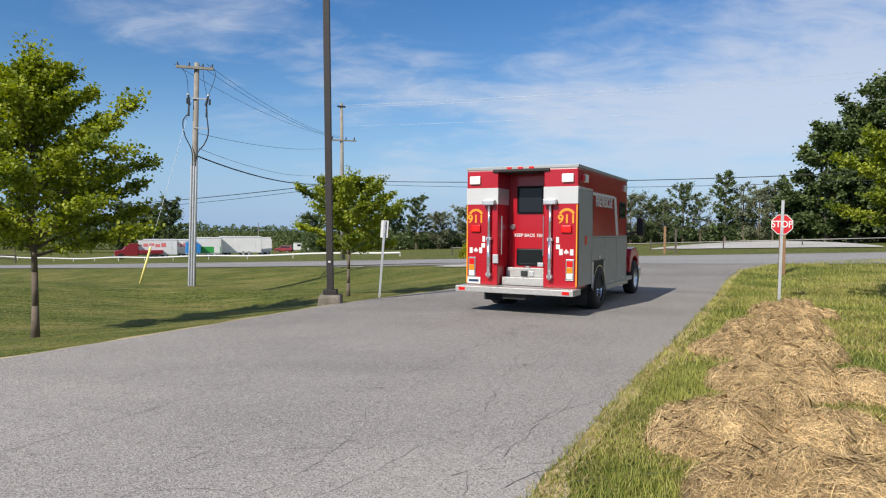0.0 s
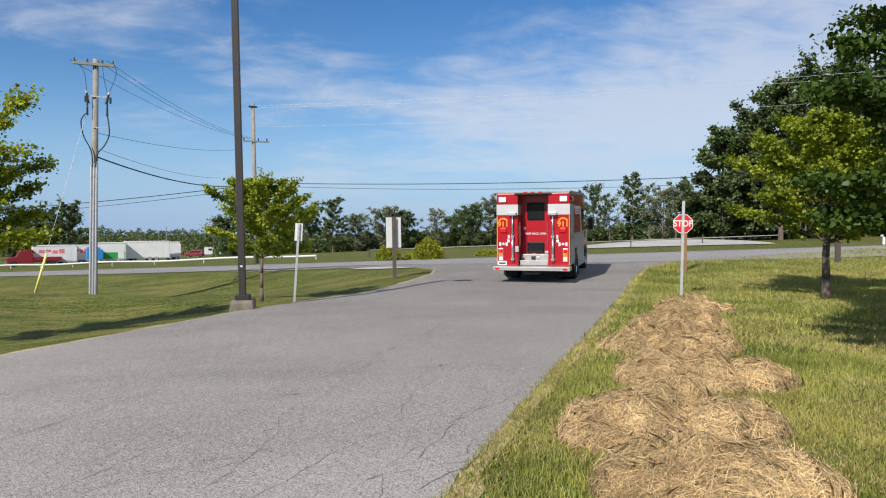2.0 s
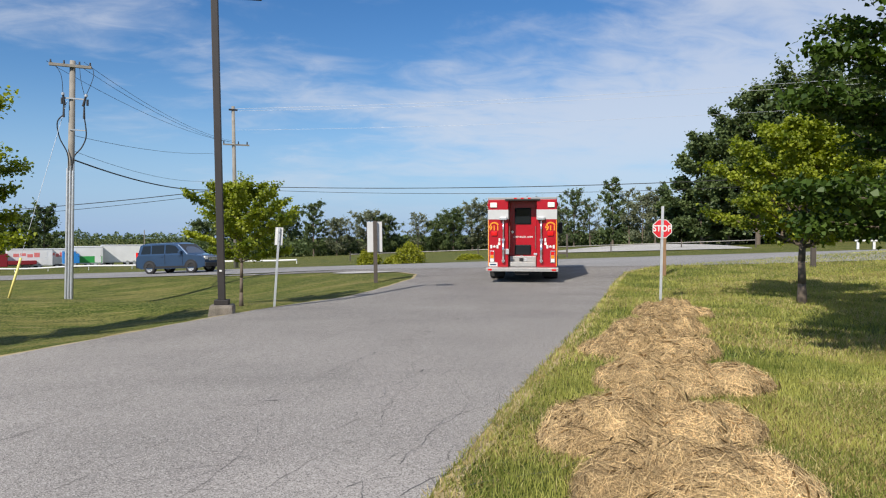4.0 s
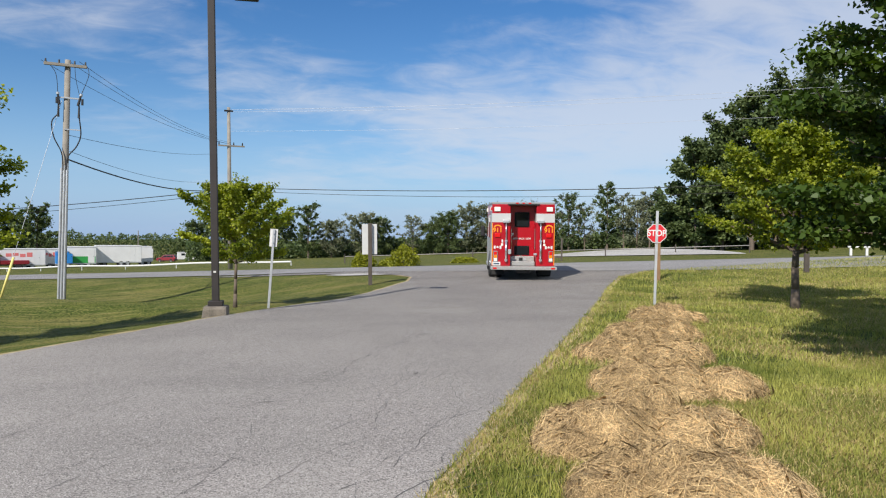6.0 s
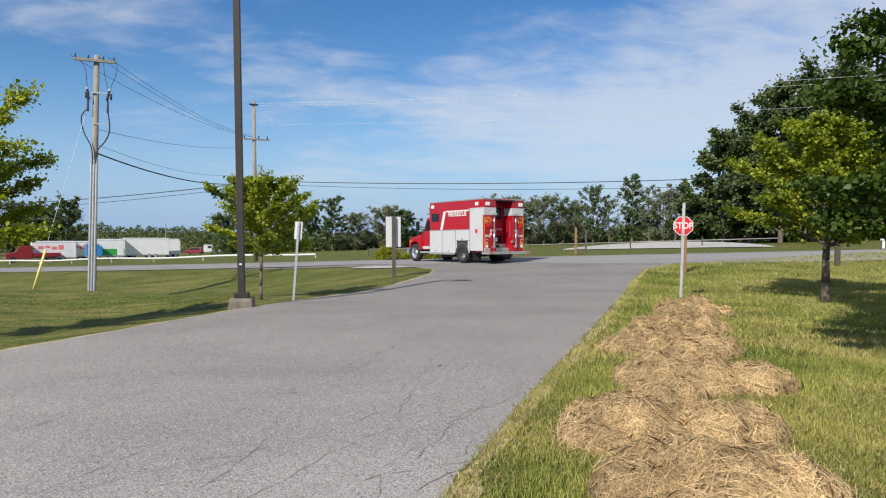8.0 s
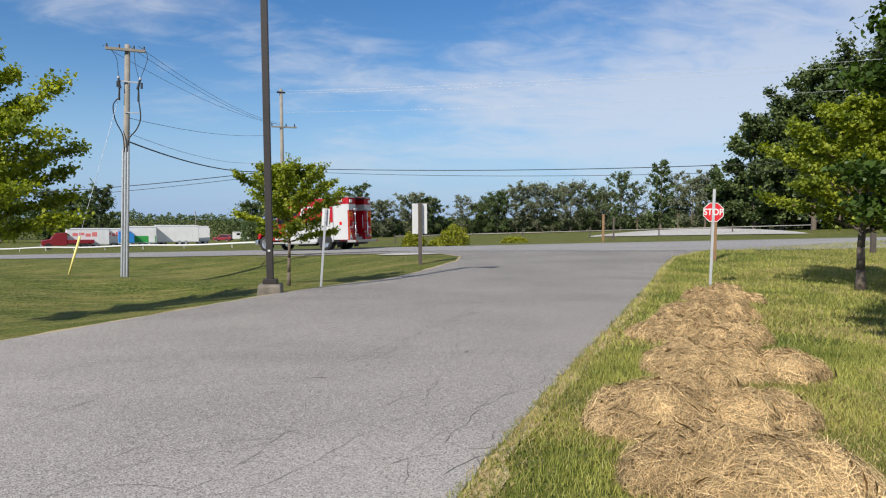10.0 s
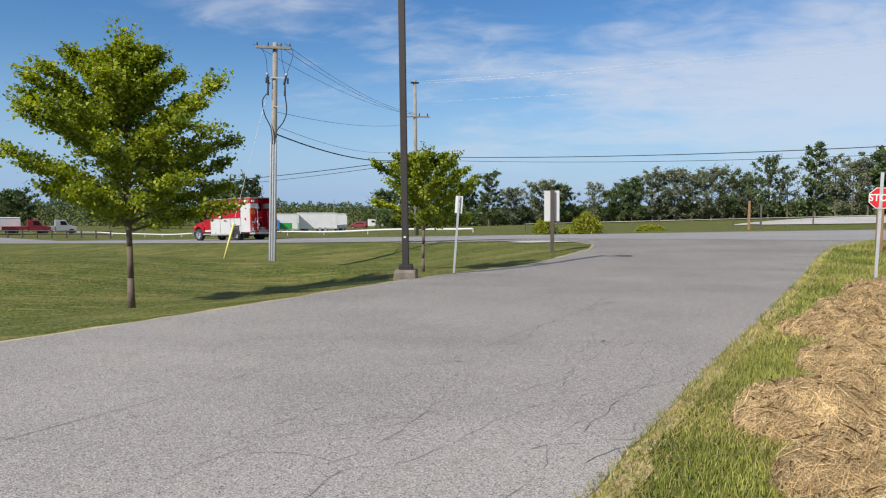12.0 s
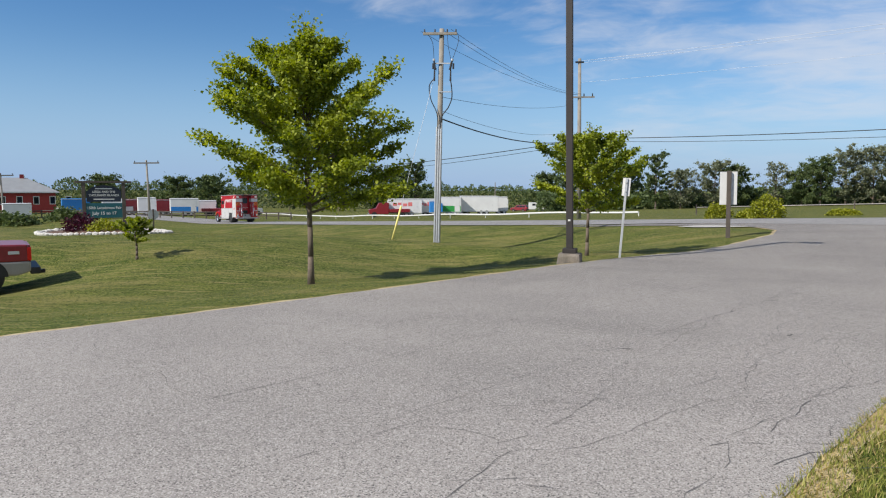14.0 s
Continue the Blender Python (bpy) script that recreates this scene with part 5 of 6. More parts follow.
def build_suv(name, m, paint, label, k=1.0, group=""):
    """A compact four-door sport utility car, facing +y, its middle over the origin."""
    t = thing(name, m, label, "car", group)
    prof = [(-2.2, 0.45), (-2.22, 0.95), (-2.1, 1.1), (-1.95, 1.66), (-1.7, 1.74), (0.2, 1.74), (0.55, 1.66), (1.15, 1.12), (2.05, 1.0), (2.22, 0.86), (2.24, 0.42), (1.9, 0.32), (-1.9, 0.32)]
    car_body(t, paint, 4.45, 1.8, prof, [[(-1.88, 1.14), (-1.25, 1.14), (-1.25, 1.6), (-1.74, 1.6)], [(-1.17, 1.14), (-0.35, 1.14), (-0.35, 1.62), (-1.17, 1.62)], [(-0.27, 1.14), (0.78, 1.14), (0.35, 1.56), (-0.05, 1.62), (-0.27, 1.62)]], 1.0)
    part("windshield", S([(1.06, 1.15), (1.08, 1.165), (0.57, 1.65), (0.55, 1.635)], "x", -0.72, 0.72), GLASS, t)
    part("rear_window", S([(-2.09, 1.16), (-2.105, 1.15), (-1.985, 1.6), (-1.97, 1.61)], "x", -0.68, 0.68), GLASS, t)
    part("grille", B(-0.5, 0.5, 2.2, 2.25, 0.68, 0.88, bevel=0.01), CHROME, t)
    part("front_bumper", B(-0.86, 0.86, 2.1, 2.29, 0.34, 0.58, bevel=0.05), BLACK, t)
    part("rear_bumper", B(-0.86, 0.86, -2.29, -2.1, 0.36, 0.62, bevel=0.05), BLACK, t)
    for s in (-1, 1):
        part("headlight", B(s * 0.7 - 0.14, s * 0.7 + 0.14, 2.08, 2.24, 0.74, 0.92, bevel=0.03), CLEAR, t)
        part("tail_light", B(s * 0.78 - 0.08, s * 0.78 + 0.08, -2.24, -2.1, 0.9, 1.25, bevel=0.02), REDLENS, t)
        part("mirror", B(s * 0.98 - 0.09, s * 0.98 + 0.09, 0.66, 0.82, 1.12, 1.28, bevel=0.03), paint, t)
        part("sill_trim", B(s * 0.9 - 0.02, s * 0.9 + 0.02, -0.95, 0.95, 0.34, 0.44), BLACK, t)
        part("roof_rail", T((s * 0.66, -1.6, 1.76), (s * 0.66, 0.1, 1.76), 0.018), BLACK, t)
        for y in (-1.32, 1.36):
            arch = [(y + 0.42 * math.cos(radians(a)), 0.36 + 0.42 * math.sin(radians(a))) for a in range(0, 181, 18)]
            part("wheel_arch", S(arch, "x", s * 0.905 - 0.012, s * 0.905 + 0.012), BLACK, t)
        for y in (-0.31, 0.82):
            part("door_seam", B(s * 0.905 - 0.004, s * 0.905 + 0.004, y - 0.006, y + 0.006, 0.5, 1.1), BLACK, t)
            part("door_handle", B(s * 0.91 - 0.012, s * 0.91 + 0.012, y - 0.25, y - 0.1, 0.95, 0.98), paint, t)
    ws = [wheel(t, s * 0.83, y, 0.355, 0.23, GALV, 5) for y in (-1.32, 1.36) for s in (-1, 1)]
    return t, ws


# ---- what moves ----
def heading_pose(x, y, h, z=None):
    """A vehicle that stands on the land at (x, y), facing h degrees anticlockwise from +y, tilted with the slope."""
    f = Vector((-math.sin(radians(h)), math.cos(radians(h))))
    z0 = land(x, y) + 0.0 if z is None else z
    zf = land(x + f.x * 5.8, y + f.y * 5.8) + 0.0
    return pose(x, y, z0, 0, 0, h) @ pose(0, 0, 0, math.degrees(math.atan2(zf - z0, 5.8)))


def spin(wheels, times, dist, key_every=1):
    """Keys the roll of each wheel from the way gone."""
    for w in wheels:
        p = w.matrix_basis.translation.copy()
        r = p.z
        walk(w, [(t, pose(p.x, p.y, p.z, -math.degrees(d / r) % 360)) for t, d in zip(times, dist)])


def smooth_path(keys, times):
    """Values between keyed rows, gliding (monotone in time), for a list of times."""
    k = np.array(keys, dtype=float)
    out = []
    for t in times:
        i = int(np.clip(np.searchsorted(k[:, 0], t) - 1, 0, len(k) - 2))
        a, b, c, d = (k[max(0, min(len(k) - 1, i + j))] for j in (-1, 0, 1, 2))
        h = c[0] - b[0]
        f = (t - b[0]) / h
        m0 = (c[1:] - a[1:]) / max(1e-6, c[0] - a[0]) * h
        m1 = (d[1:] - b[1:]) / max(1e-6, d[0] - b[0]) * h
        f2, f3 = f * f, f ** 3
        out.append((2 * f3 - 3 * f2 + 1) * b[1:] + (f3 - 2 * f2 + f) * m0 + (3 * f2 - 2 * f3) * c[1:] + (f3 - f2) * m1)
    return np.array(out)


TRUCK_TURN = [(0.0, 1.93, 13.9, -29.0), (0.5, 3.43, 16.45, -28.4), (1.0, 4.72, 18.8, -28.0), (1.5, 5.63, 20.48, -27.5), (2.0, 6.25, 21.7, -26.0), (2.5, 6.6, 22.32, -24.5), (3.0, 6.78, 22.79, -22.0), (3.5, 6.9, 23.01, -20.5),
              (4.0, 6.97, 23.16, -19.2), (5.2, 7.25, 23.85, -16.5), (6.0, 7.85, 25.3, -12.0), (6.5, 8.31, 26.73, -4.0), (7.0, 8.5, 27.95, 6.5), (7.2, 8.45, 28.4, 10.5)]
TRUCK_ROAD = [(9.3, 73.9), (9.5, 75.1), (10.0, 78.2), (10.5, 82.1), (11.0, 86.8), (11.5, 91.9), (12.1, 98.2), (12.5, 103.0), (13.0, 110.0), (13.5, 118.3), (14.0, 128.6)]


def motions():
    times = [k / 15 for k in range(0, 211)]
    rows = [list(r) for r in TRUCK_TURN]
    base = ARC[5] - 77.1                    # the road's arc at the junction
    for t, s in TRUCK_ROAD:
        p, d = road_at(s + base)
        q = p + Vector((d.y, -d.x)) * 1.1
        rows.append([t, q.x, q.y, math.degrees(math.atan2(-d.x, d.y))])
    rows[len(TRUCK_TURN):len(TRUCK_TURN)] = [[8.0, 7.55, 30.9, 27.0], [8.7, 5.55, 34.35, 50.0]]
    for r in rows:                          # still swinging out of the turn
        if 9.2 < r[0] < 10.9:
            r[3] -= 9.0 * (10.9 - r[0]) / 1.5
    v = smooth_path(rows, times)
    walk(TRUCK, [(t, heading_pose(*p)) for t, p in zip(times, v)])
    gone = np.concatenate([[0], np.cumsum(np.hypot(np.diff(v[:, 0]), np.diff(v[:, 1])))])
    spin(TRUCK_WHEELS, times, gone)
    # the passing car, coming from the left on the near lane
    times = [k / 30 for k in range(0, 421)]
    out = []
    for t in times:
        s = base + 86.0 - 23.0 * (t - 4.0)
        p, d = road_at(max(2.0, s))
        q = p + Vector((-d.y, d.x)) * 0.6
        out.append((t, heading_pose(q.x, q.y, math.degrees(math.atan2(d.x, -d.y)))))
    walk(CAR, out)
    spin(CAR_WHEELS, times, [23.0 * t for t in times])


# ---- the fairground and the far left ----
PINK = mat("faded_red_lettering", (0.65, 0.18, 0.17), 0.6)
GREEN = mat("green_panel", (0.03, 0.30, 0.06), 0.5)
SKYBLUE = mat("blue_panel", (0.02, 0.20, 0.55), 0.5)
DARKRED = mat("dark_red_paint", (0.22, 0.008, 0.018), 0.45, coat=0.4)
TRAILER = mat("white_trailer_skin", (0.68, 0.68, 0.675), 0.5, 0, 0.1, 0.8)
TAN = mat("tan_paint", (0.30, 0.28, 0.255), 0.4, 0.2, 0.08)
BRICKRED = mat("red_board_wall", (0.30, 0.035, 0.03), 0.8, 0, 0.15, 2.0, 0.2)
ROOFGREY = mat("grey_metal_roof", (0.33, 0.34, 0.34), 0.5, 0.2, 0.12, 1.0)
NAVY = mat("dark_navy_board", (0.015, 0.022, 0.04), 0.5)
TEAL = mat("teal_display", (0.015, 0.10, 0.12), 0.35, 0, 0.1, 4.0)
MULCH = mat("brown_mulch", (0.13, 0.075, 0.05), 0.95, 0, 0.4, 8.0, 0.8)
STONE = mat("white_stone", (0.55, 0.53, 0.49), 0.9, 0, 0.2, 6.0, 0.3)


def box_trailer(az, d, length, height, turn, skin=TRAILER, band=None, label="white box trailer parked on the fairground grass", marks=None, wide=2.4, deck=0.55):
    x, y = polar(az, d)
    height *= 0.9
    t = thing("box_trailer", pose(x, y, land(x, y), 0, 0, -az + turn), label, "trailer", "fairground trailers")
    part("body", B(-length / 2, length / 2, -wide / 2, wide / 2, deck, height, bevel=0.06), skin, t)
    part("roof_edge", B(-length / 2 - 0.02, length / 2 + 0.02, -wide / 2 - 0.02, wide / 2 + 0.02, height - 0.14, height - 0.06), GALV, t)
    part("skirt_rail", B(-length / 2 - 0.02, length / 2 + 0.02, -wide / 2 - 0.02, wide / 2 + 0.02, deck - 0.06, deck + 0.06), GALV, t)
    if band:
        part("painted_panel", B(-length / 2 + 0.1, length / 2 - 0.1, -wide / 2 - 0.012, -wide / 2 + 0.02, deck + 0.08, deck + (height - deck) * 0.42), band, t, "coloured lower panel")
    if marks:
        for k in range(5):
            a = -length * 0.36 + k * length * 0.15
            part("faded_mark", B(a, a + length * 0.12, -wide / 2 - 0.012, -wide / 2 + 0.01, height * 0.62 + 0.12 * math.sin(k * 1.9), height * 0.62 + 0.42 + 0.1 * math.sin(k * 2.7)), marks, t)
    dr = part("door", B(length * 0.22, length * 0.22 + 0.8, -wide / 2 - 0.015, -wide / 2 + 0.02, deck + 0.1, height - 0.35, bevel=0.01), skin, t)
    part("door_handle", B(length * 0.22 + 0.66, length * 0.22 + 0.74, -wide / 2 - 0.03, -wide / 2, deck + 0.95, deck + 1.0), BLACK, dr)
    for s in (-1, 1):
        for o in (-0.42, 0.42):
            w = part("wheel", T((o + length * 0.12, s * (wide / 2 - 0.24), 0.36), (o + length * 0.12, s * wide / 2, 0.36), 0.36, 0.36, 16), RUBBER, t)
            part("rim", T((o + length * 0.12, s * (wide / 2 - 0.02), 0.36), (o + length * 0.12, s * (wide / 2 + 0.01), 0.36), 0.2, 0.18, 12), GALV, w)
    part("hitch", B(-length / 2 - 0.9, -length / 2, -0.08, 0.08, 0.42, 0.54), BLACK, t)
    return t


def cab_truck(az, d, turn, paint, label):
    x, y = polar(az, d)
    t = thing("parked_truck", pose(x, y, land(x, y), 0, 0, -az + turn), label, "truck", "fairground trucks")
    part("cab", S([(-1.0, 0.5), (1.9, 0.5), (2.0, 1.15), (0.9, 1.35), (0.45, 2.15), (-1.0, 2.2)], "y", -1.0, 1.0, bevel=0.06), paint, t)
    part("side_window", S([(-0.3, 1.4), (0.7, 1.4), (0.35, 2.02), (-0.3, 2.05)], "y", -1.012, -1.0), GLASS, t)
    part("bed", B(-4.2, -1.05, -1.05, 1.05, 0.75, 1.25, bevel=0.03), paint, t)
    part("bumper", B(1.95, 2.15, -1.0, 1.0, 0.4, 0.62, bevel=0.03), CHROME, t)
    for s in (-1, 1):
        for o in (-3.0, 1.2):
            part("wheel", T((o, s * 0.75, 0.42), (o, s * 1.02, 0.42), 0.42, 0.42, 16), RUBBER, t)
    return t


def build_trailers():
    box_trailer(-21.1, 106, 5.2, 3.05, 4, marks=PINK, label="white box trailer with faded red lettering")
    box_trailer(-19.4, 108, 3.2, 3.0, 4, marks=PINK)
    box_trailer(-18.6, 102, 1.5, 2.5, 4, SKYBLUE, label="small blue concession trailer between white ones", wide=2.0)
    box_trailer(-17.4, 104, 3.6, 3.15, 4, band=GREEN, label="white concession trailer with a green lower panel")
    box_trailer(-16.2, 108, 1.6, 2.7, 6, wide=2.0, label="short white cargo trailer")
    box_trailer(-14.9, 106, 5.8, 3.25, 6, label="large white box trailer with a plain side")
    box_trailer(-13.2, 110, 2.4, 3.1, 6, label="white trailer parked close to a larger one")
    cab_truck(-23.0, 104, 184, DARKRED, "dark red truck cab among the white trailers")
    t = box_trailer(-9.95, 176, 4.6, 2.5, 5, label="small white caravan on the far grass")
    for k in (-1.5, 0.2):
        part("window", B(k, k + 0.8, -1.22, -1.19, 1.45, 1.95, bevel=0.02), GLASS, t)
    build_suv("parked_car", pose(*polar(-11.45, 178), land(*polar(-11.45, 178)), 0, 0, 78), DARKRED, "dark red sport utility car beside the caravan")
    # a second row, farther round to the left
    for az, d, L, h, skin, band, lab in [(-46.1, 118, 3.8, 2.9, SKYBLUE, None, "blue box trailer near the red building"), (-43.6, 120, 3.2, 2.9, TRAILER, None, "white box trailer behind the sign"),
                                         (-42.5, 122, 2.2, 2.9, DARKRED, TRAILER, "red trailer with a white panel"), (-41.3, 118, 2.6, 3.2, TRAILER, None, "tall white box trailer behind the pole"),
                                         (-40.1, 122, 2.2, 2.9, DARKRED, None, "dark red trailer between white ones"), (-38.6, 116, 4.2, 3.1, TRAILER, SKYBLUE, "white show trailer with a blue lower panel"),
                                         (-36.9, 120, 2.8, 2.8, TRAILER, None, "white trailer at the end of the row"), (-49.8, 112, 3.4, 2.4, TRAILER, None, "white van body beside the red building")]:
        box_trailer(az, d, L, h, 3, skin, band, label=lab)
    cab_truck(-35.3, 118, 4, DARKRED, "dark red flatbed truck at the end of the trailers")
    cab_truck(-33.6, 122, 4, GALV, "grey pickup truck on the fairground")


def build_house():
    x, y = polar(-50.3, 150)
    h = thing("house", pose(x, y, land(x, y) - 0.2, 0, 0, 50), "red wooden building with a grey hipped roof and white windows", "house")
    L, D, Z = 7.5, 4.5, 4.0
    part("wall", B(-L, L, -D, D, 0, Z), BRICKRED, h)
    bm = bmesh.new()
    e = 0.6
    a = [bm.verts.new(v) for v in ((-L - e, -D - e, Z), (L + e, -D - e, Z), (L + e, D + e, Z), (-L - e, D + e, Z))]
    r = [bm.verts.new((-L + 4.5, 0, Z + 2.6)), bm.verts.new((L - 4.5, 0, Z + 2.6))]
    for f in ((a[0], a[1], r[1], r[0]), (a[1], a[2], r[1]), (a[2], a[3], r[0], r[1]), (a[3], a[0], r[0]), (a[3], a[2], a[1], a[0])):
        bm.faces.new(f)
    part("roof", bm, ROOFGREY, h)
    part("eaves_board", B(-L - 0.62, L + 0.62, -D - 0.64, -D - 0.6, Z - 0.2, Z + 0.02), MARK, h)
    for k in range(7):
        w = -L + 1.0 + k * 2.6
        win = part("window", B(w, w + 1.0, -D - 0.05, -D + 0.02, 1.7, 3.2), MARK, h)
        part("pane", B(w + 0.12, w + 0.88, -D - 0.07, -D - 0.04, 1.82, 3.08), GLASS, win)
    part("chimney", B(2, 2.7, -0.3, 0.4, Z + 1.8, Z + 3.2), BRICKRED, h)
    for k, (az, d, r) in enumerate([(-49.6, 96, 2.2), (-46.9, 98, 2.0), (-44.9, 100, 2.3), (-50.8, 98, 2.0)]):
        bush("hedge_shrub", *polar(az, d), r, 2.0, WOODS, 60 + k, "rounded green shrub before the red building", 700, 0.35, "shrubs by the building")


def build_bench():
    x, y = polar(41.9, 42)
    b = thing("garden_bench", pose(x, y, land(x, y), 0, 0, -38), "white wooden bench on the grass across the road", "bench")
    part("seat", B(-0.5, 0.5, -0.25, 0.25, 0.42, 0.5, bevel=0.01), MARK, b)
    for q in (-0.36, 0.36):
        part("leg", B(q - 0.06, q + 0.06, -0.22, 0.22, 0, 0.42, bevel=0.01), MARK, b)


def build_rails():
    pts = [(-2.0, 58.0), (-8, 60.4), (-16, 64.5), (-26, 71.0), (-38, 80.5), (-52, 92), (-68, 104), (-90, 120)]
    f = thing("track_rail", Matrix(), "long white plastic rail on short posts along the field", "rail")
    line = along_line(pts, 60)
    cable("rail", [(x, y, land(x, y) + 0.36 + 0.05 * math.sin(x * 0.5)) for x, y in line], 0.09, MARK, "", parent=f)
    for x, y in line[::3]:
        z = land(x, y)
        part("post", T((x, y, z - 0.1), (x, y, z + 0.36), 0.04, 0.04, 8), MARK, f)
    f = thing("field_rail", Matrix(), "thin pale rail on posts beyond the road", "rail")
    line = along_line([(2.5, 60), (8, 59), (15, 56.5), (24, 54), (34, 49)], 24)
    cable("rail", [(x, y, land(x, y) + 0.6) for x, y in line], 0.035, TAN, "", parent=f)
    for x, y in line[::4]:
        z = land(x, y)
        part("post", T((x, y, z - 0.1), (x, y, z + 0.85), 0.05, 0.05, 8), GREYWOOD, f)
    # dark board fence in front of the second row of trailers
    f = thing("board_fence", Matrix(), "low dark wooden fence in front of the trailers", "fence")
    line = along_line([(-47, 80), (-56, 79), (-66, 78), (-78, 76), (-92, 72)], 26)
    for a, b in zip(line, line[1:]):
        za, zb = land(*a), land(*b)
        part("post", T((*a, za - 0.1), (*a, za + 1.0), 0.09, 0.09, 6), GREYWOOD, f)
        for h in (0.5, 0.88):
            part("board", T((*a, za + h), (*b, zb + h), 0.07, 0.07, 4), GREYWOOD, f)


def build_notice():
    x, y = -31.6, 32.4
    z = land(x, y)
    s = thing("notice_board", pose(x, y, z, 0, 0, 43), "dark timber notice board with navy and teal panels", "sign")
    for q in (-1.06, 1.06):
        part("post", B(q - 0.1, q + 0.1, -0.1, 0.1, -0.2, 2.62, bevel=0.01), GREYWOOD, s)
    part("top_beam", B(-1.5, 1.5, -0.13, 0.13, 2.6, 2.72, bevel=0.01), GREYWOOD, s)
    up = part("upper_panel", S([(-0.9, 1.5), (0.9, 1.5), (0.94, 2.1), (0.6, 2.36), (0.0, 2.5), (-0.6, 2.36), (-0.94, 2.1)], "y", -0.05, 0.03), NAVY, s)
    for txt, sz, zz in (("LEEDS AND THE", 0.17, 2.08), ("THOUSAND ISLANDS", 0.17, 1.88)):
        letters(txt, sz, pose(0, -0.056, zz, 90), MARK, up, squash=0.98)
    for k in (0, 1):
        part("unreadable_line", B(-0.55 + 0.1 * k, 0.55 - 0.1 * k, -0.056, -0.052, 1.62 + k * 0.62, 1.68 + k * 0.62), MARK, up)
    lo = part("display_panel", B(-0.97, 0.97, -0.07, 0.04, 0.55, 1.42, bevel=0.01), TEAL, s)
    letters("150th Lansdowne Fair", 0.215, pose(0, -0.076, 1.14, 90), MARK, lo, squash=0.95)
    letters("July 15 to 17", 0.25, pose(0, -0.076, 0.82, 90), MARK, lo)
    # planted bed with a ring of stones
    cx, cy = -26.0, 26.6
    bm = bmesh.new()
    c = bm.verts.new((cx, cy, land(cx, cy) + 0.25))
    ring = []
    for k in range(28):
        a = 2 * math.pi * k / 28
        px, py = cx + 3.4 * math.cos(a) * 0.95, cy + 2.4 * math.sin(a)
        ring.append(bm.verts.new((px, py, land(px, py) + 0.02)))
    for k in range(28):
        bm.faces.new((c, ring[k], ring[(k + 1) % 28]))
    tagged(part("planting_bed", bm, MULCH, smooth=True), "mound of brown bark mulch under the notice board", "flower bed")
    rng = random.Random(4)
    st = thing("stone_edging", Matrix(), "ring of pale stones round the planting bed", "edging")
    for k in range(70):
        a = 2 * math.pi * k / 70
        px, py = cx + 3.45 * math.cos(a) * 0.95, cy + 2.45 * math.sin(a)
        bm = bmesh.new()
        bmesh.ops.create_icosphere(bm, subdivisions=1, radius=rng.uniform(0.09, 0.16))
        for v in bm.verts:
            v.co = Vector((v.co.x * 1.2, v.co.y, v.co.z * 0.7)) * rng.uniform(0.85, 1.15) + Vector((px, py, land(px, py) + 0.05))
        part("stone", bm, STONE, st)
    bush("purple_shrub", -26.7, 25.9, 0.85, 1.1, PURPLE, 71, "rounded dark purple shrub in the planting bed", 1100, 0.12)
    bush("golden_shrub", -25.3, 25.8, 0.75, 0.8, SHRUB, 72, "low golden-green shrub in the planting bed", 900, 0.1)
    bush("green_shrub", -24.4, 26.5, 0.55, 0.55, WOODS, 73, "low dark green shrub in the planting bed", 600, 0.1)
    # small poles and a sign back by the far road
    for az, d, H, arm, lab in ((-41.1, 95, 7.6, 1.5, "distant wooden utility pole with one crossarm"), (-50.6, 115, 6.6, 1.6, "distant utility pole at the fairground edge")):
        px, py = polar(az, d)
        p = thing("utility_pole", pose(px, py, land(px, py) - 0.1, 0, -1.5, -az), lab, "utility pole")
        part("pole", T((0, 0, 0), (0, 0, H), 0.17, 0.11, 10), POLEWOOD, p, smooth=True)
        part("crossarm", B(-arm, arm, -0.14, -0.02, H - 0.45, H - 0.28), POLEWOOD, p)
        for q in (-1, 0, 1):
            part("insulator", T((q * arm * 0.9, -0.08, H - 0.28), (q * arm * 0.9, -0.08, H - 0.05), 0.06, 0.04), BLACK, p)
    px, py = polar(-40.9, 58)
    sg = thing("stop_sign", pose(px, py, land(px, py) - 0.05, 0, 0, 45), "grey back of a distant octagonal road sign", "stop sign")
    part("post", B(-0.05, 0.05, -0.04, 0.04, 0, 2.4), GREYWOOD, sg)
    part("sign_back", S([(0.42 * math.cos(radians(22.5 + 45 * k)), 1.98 + 0.42 * math.sin(radians(22.5 + 45 * k))) for k in range(8)], "y", 0.045, 0.055), GALV, sg)
    px, py = polar(-13.5, 200)
    p = thing("field_pole", pose(px, py, land(px, py)), "lone grey pole at the back of the fairground", "pole")
    part("pole", T((0, 0, 0), (0, 0, 8.5), 0.16, 0.12, 8), POLEWOOD, p)


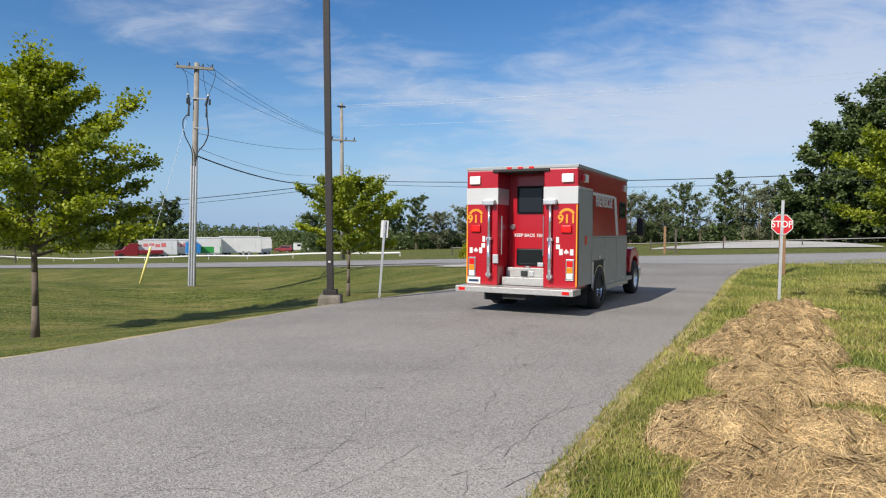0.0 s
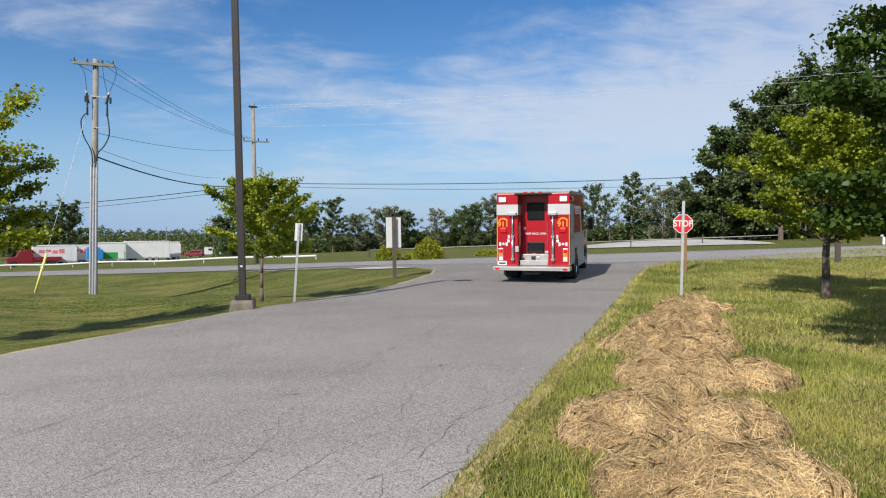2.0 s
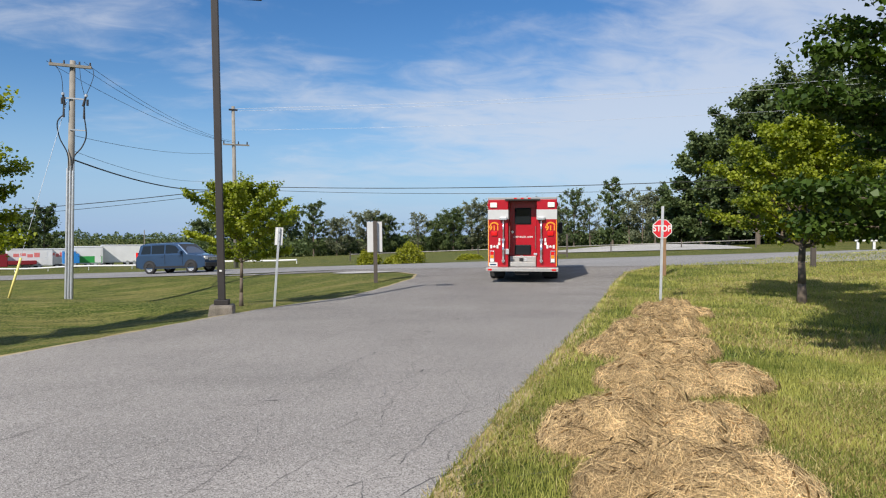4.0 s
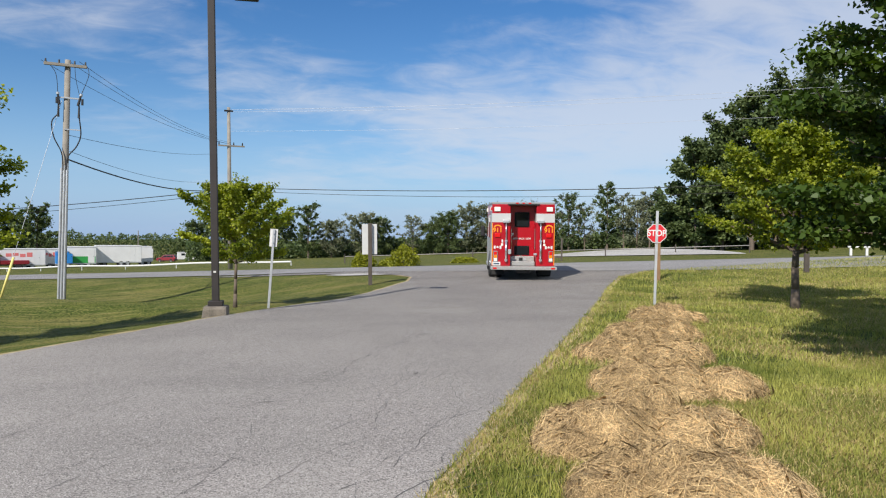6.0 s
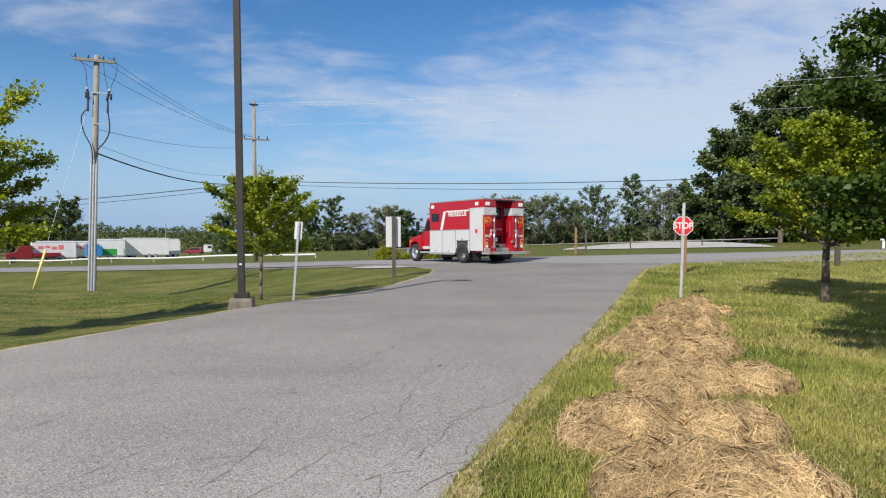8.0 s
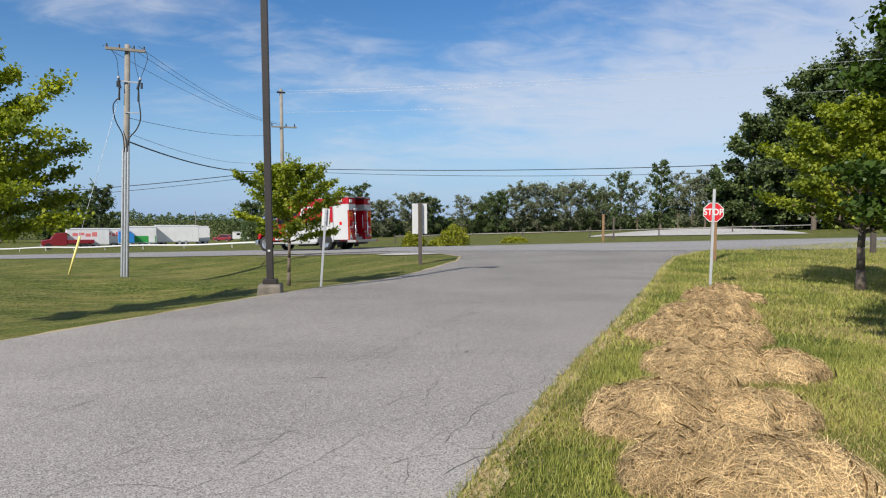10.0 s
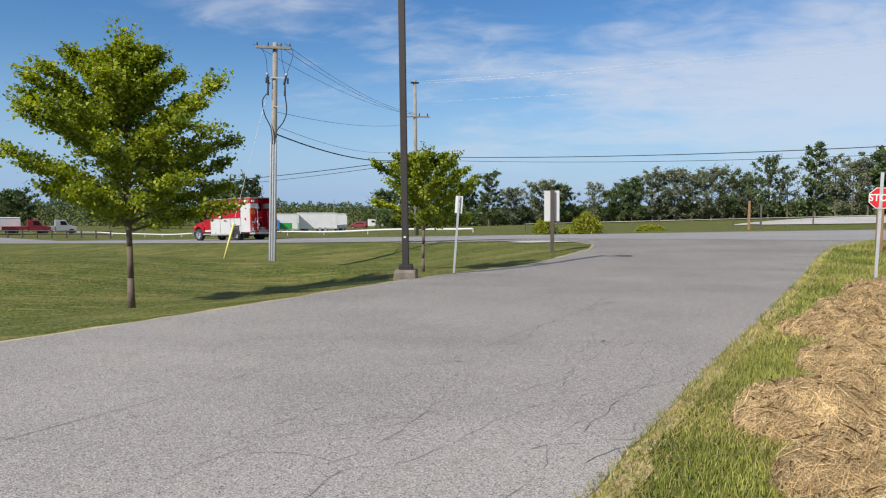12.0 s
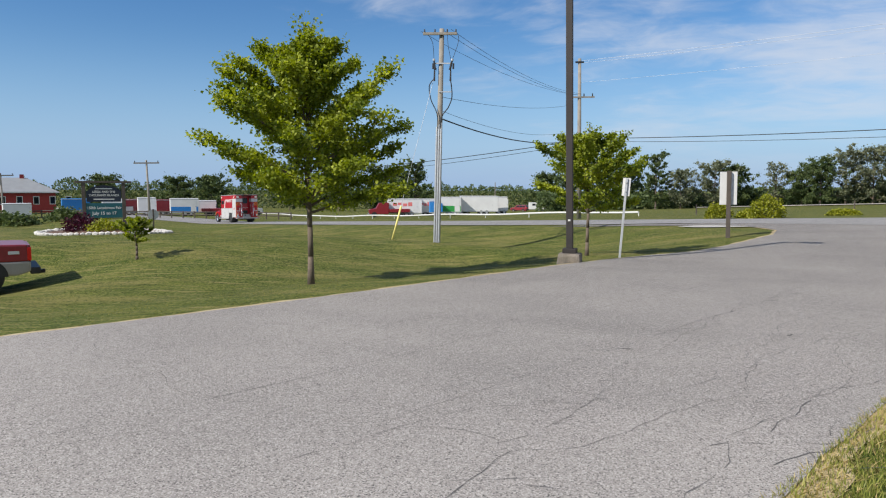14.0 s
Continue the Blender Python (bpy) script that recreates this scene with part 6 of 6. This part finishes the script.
def build_pickup():
    x, y = polar(-49.4, 22.0)
    t = thing("pickup_truck", pose(x, y, land(x, y), 0, 0, 142), "red pickup truck with silver lower body parked on the grass", "pickup truck")
    part("bed_side", S([(0.05, 0.78), (0.05, 1.22), (2.1, 1.26), (2.1, 0.78)], "x", -0.98, 0.98, bevel=0.04), DARKRED, t)
    part("lower_body", S([(0.0, 0.52), (0.0, 0.78), (5.2, 0.80), (5.3, 0.5), (4.9, 0.42), (0.3, 0.42)], "x", -1.0, 1.0, bevel=0.04), TAN, t, "silver lower body")
    part("cab", S([(2.15, 0.8), (5.2, 0.8), (5.25, 1.12), (4.1, 1.22), (3.65, 1.78), (2.25, 1.8)], "x", -0.97, 0.97, bevel=0.05), DARKRED, t)
    part("bed_cover", B(-0.9, 0.9, 1.25, 2.0, 1.25, 1.275, bevel=0.01), SIGNBACK, t, "white cover on the bed")
    part("rear_bumper", B(-0.98, 0.98, -0.22, 0.02, 0.44, 0.62, bevel=0.03), BLACK, t)
    part("hitch", B(-0.08, 0.08, -0.38, -0.2, 0.36, 0.46), BLACK, t)
    part("tailgate", B(-0.85, 0.85, -0.01, 0.05, 0.72, 1.2, bevel=0.02), DARKRED, t)
    for s in (-1, 1):
        part("tail_light", B(s * 0.9 - 0.08, s * 0.9 + 0.08, -0.02, 0.08, 0.8, 1.15, bevel=0.02), REDLENS, t)
        arch = [(0.98 + 0.47 * math.cos(radians(a)), 0.4 + 0.47 * math.sin(radians(a))) for a in range(0, 181, 15)]
        part("wheel_arch", S(arch, "x", s * 1.0 - 0.012, s * 1.0 + 0.012), BLACK, t)
        part("badge", B(s * 0.985 - 0.008, s * 0.985 + 0.008, 0.25, 0.5, 0.98, 1.06), SIGNBACK, t)
        for yy in (0.98, 4.4):
            wheel(t, s * 0.88, yy, 0.39, 0.26, GALV, 5)


def build_cracks():
    """Long seams and short tar-dark cracks in the driveway."""
    rng = np.random.default_rng(8)
    quads = []
    fwd = Vector((0.463, 0.886))

    def strip(x, y, d, length, width, wob):
        p = Vector((x, y))
        pts = [p.copy()]
        n = max(3, int(length / 0.12))
        ang = 0.0
        for k in range(n):
            ang = ang * 0.8 + rng.normal() * wob
            c, s = math.cos(ang), math.sin(ang)
            p = p + Vector((d.x * c - d.y * s, d.x * s + d.y * c)) * length / n
            pts.append(p.copy())
        for k, (a, b) in enumerate(zip(pts, pts[1:])):
            if rng.random() < 0.12:
                continue
            w = width * rng.uniform(0.3, 1.05)
            e = (b - a).normalized()
            o = Vector((-e.y, e.x)) * w / 2
            quads.extend([(*(a - o), land(*a) + 0.028), (*(b - o), land(*b) + 0.028), (*(b + o), land(*b) + 0.028), (*(a + o), land(*a) + 0.028)])
    for x, y, L in [(-5.5, 4.3, 9), (-1.3, 3.2, 9), (-0.9, 4.6, 8), (-0.2, 3.4, 6), (1.0, 8.0, 12), (-2.4, 3.4, 5), (0.3, 6.4, 8), (-4.4, 8.6, 10), (2.4, 11.5, 10)]:
        strip(x, y, fwd, L, 0.0055, 0.2)
    # the paving seam, the crack that branches from it, and the broken patch by the hay
    strip(-4.35, 2.8, fwd, 15, 0.008, 0.03)
    strip(-1.9, 4.6, Vector((0.447, 0.894)), 15, 0.0065, 0.04)
    for x, y, dx, dy, L in [(-6.12, 6.75, 0.1, -0.995, 0.8), (-6.05, 5.94, 0.885, -0.465, 1.9), (-4.41, 4.95, 0.83, -0.56, 0.85),
                            (0.57, 5.0, 0.74, 0.67, 3.0), (0.5, 4.39, 0.73, 0.69, 4.4), (0.85, 4.45, 0.8, 0.6, 1.4), (0.1, 4.5, 0.75, 0.66, 2.6),
                            (0.95, 4.8, 0.1, 0.995, 0.6), (1.5, 5.5, 0.2, 0.98, 0.5), (0.75, 4.5, -0.2, 0.98, 0.5), (1.9, 5.9, 0.1, 0.995, 0.5)]:
        strip(x, y, Vector((dx, dy)), L, 0.0065, 0.22)
    for _ in range(60):
        x, y = rng.uniform(-4, 1), rng.uniform(3.2, 9)
        if inside_drive(x, y)[0] and inside_drive(x, y)[1] > 0.5:
            strip(x, y, Vector((0.97, 0.25)), rng.uniform(0.2, 0.7), 0.005, 0.3)
    for x, y in [(-0.59, 7.15), (0.08, 8.46), (0.67, 9.65), (1.34, 10.98), (1.77, 11.86), (2.66, 13.47), (3.54, 15.3), (4.92, 18.1), (1.14, 8.34)]:
        strip(x, y, Vector((0.8, 0.6)), rng.uniform(0.18, 0.35), 0.028, 0.3)
    ob = bulk("pavement_cracks", np.array(quads), 4, mat("crack_shadow", (0.11, 0.104, 0.098), 1.0, 0, 0.3, 20.0))
    tagged(ob, "dark winding cracks in the driveway asphalt", "cracks", kind="stuff")


def build_fairground():
    build_trailers()
    build_house()
    build_rails()
    build_bench()
    build_notice()
    build_pickup()
    build_cracks()


build_ground()
build_roads()
build_grass()
build_hay()
build_near_trees()
build_far_trees()
build_lamp_post()
build_signs()
build_poles()
TRUCK, TRUCK_WHEELS = build_fire_truck()
CAR, CAR_WHEELS = build_suv("passing_car", Matrix(), BLUE, "blue metallic sport utility car driving along the road")
build_fairground()
motions()
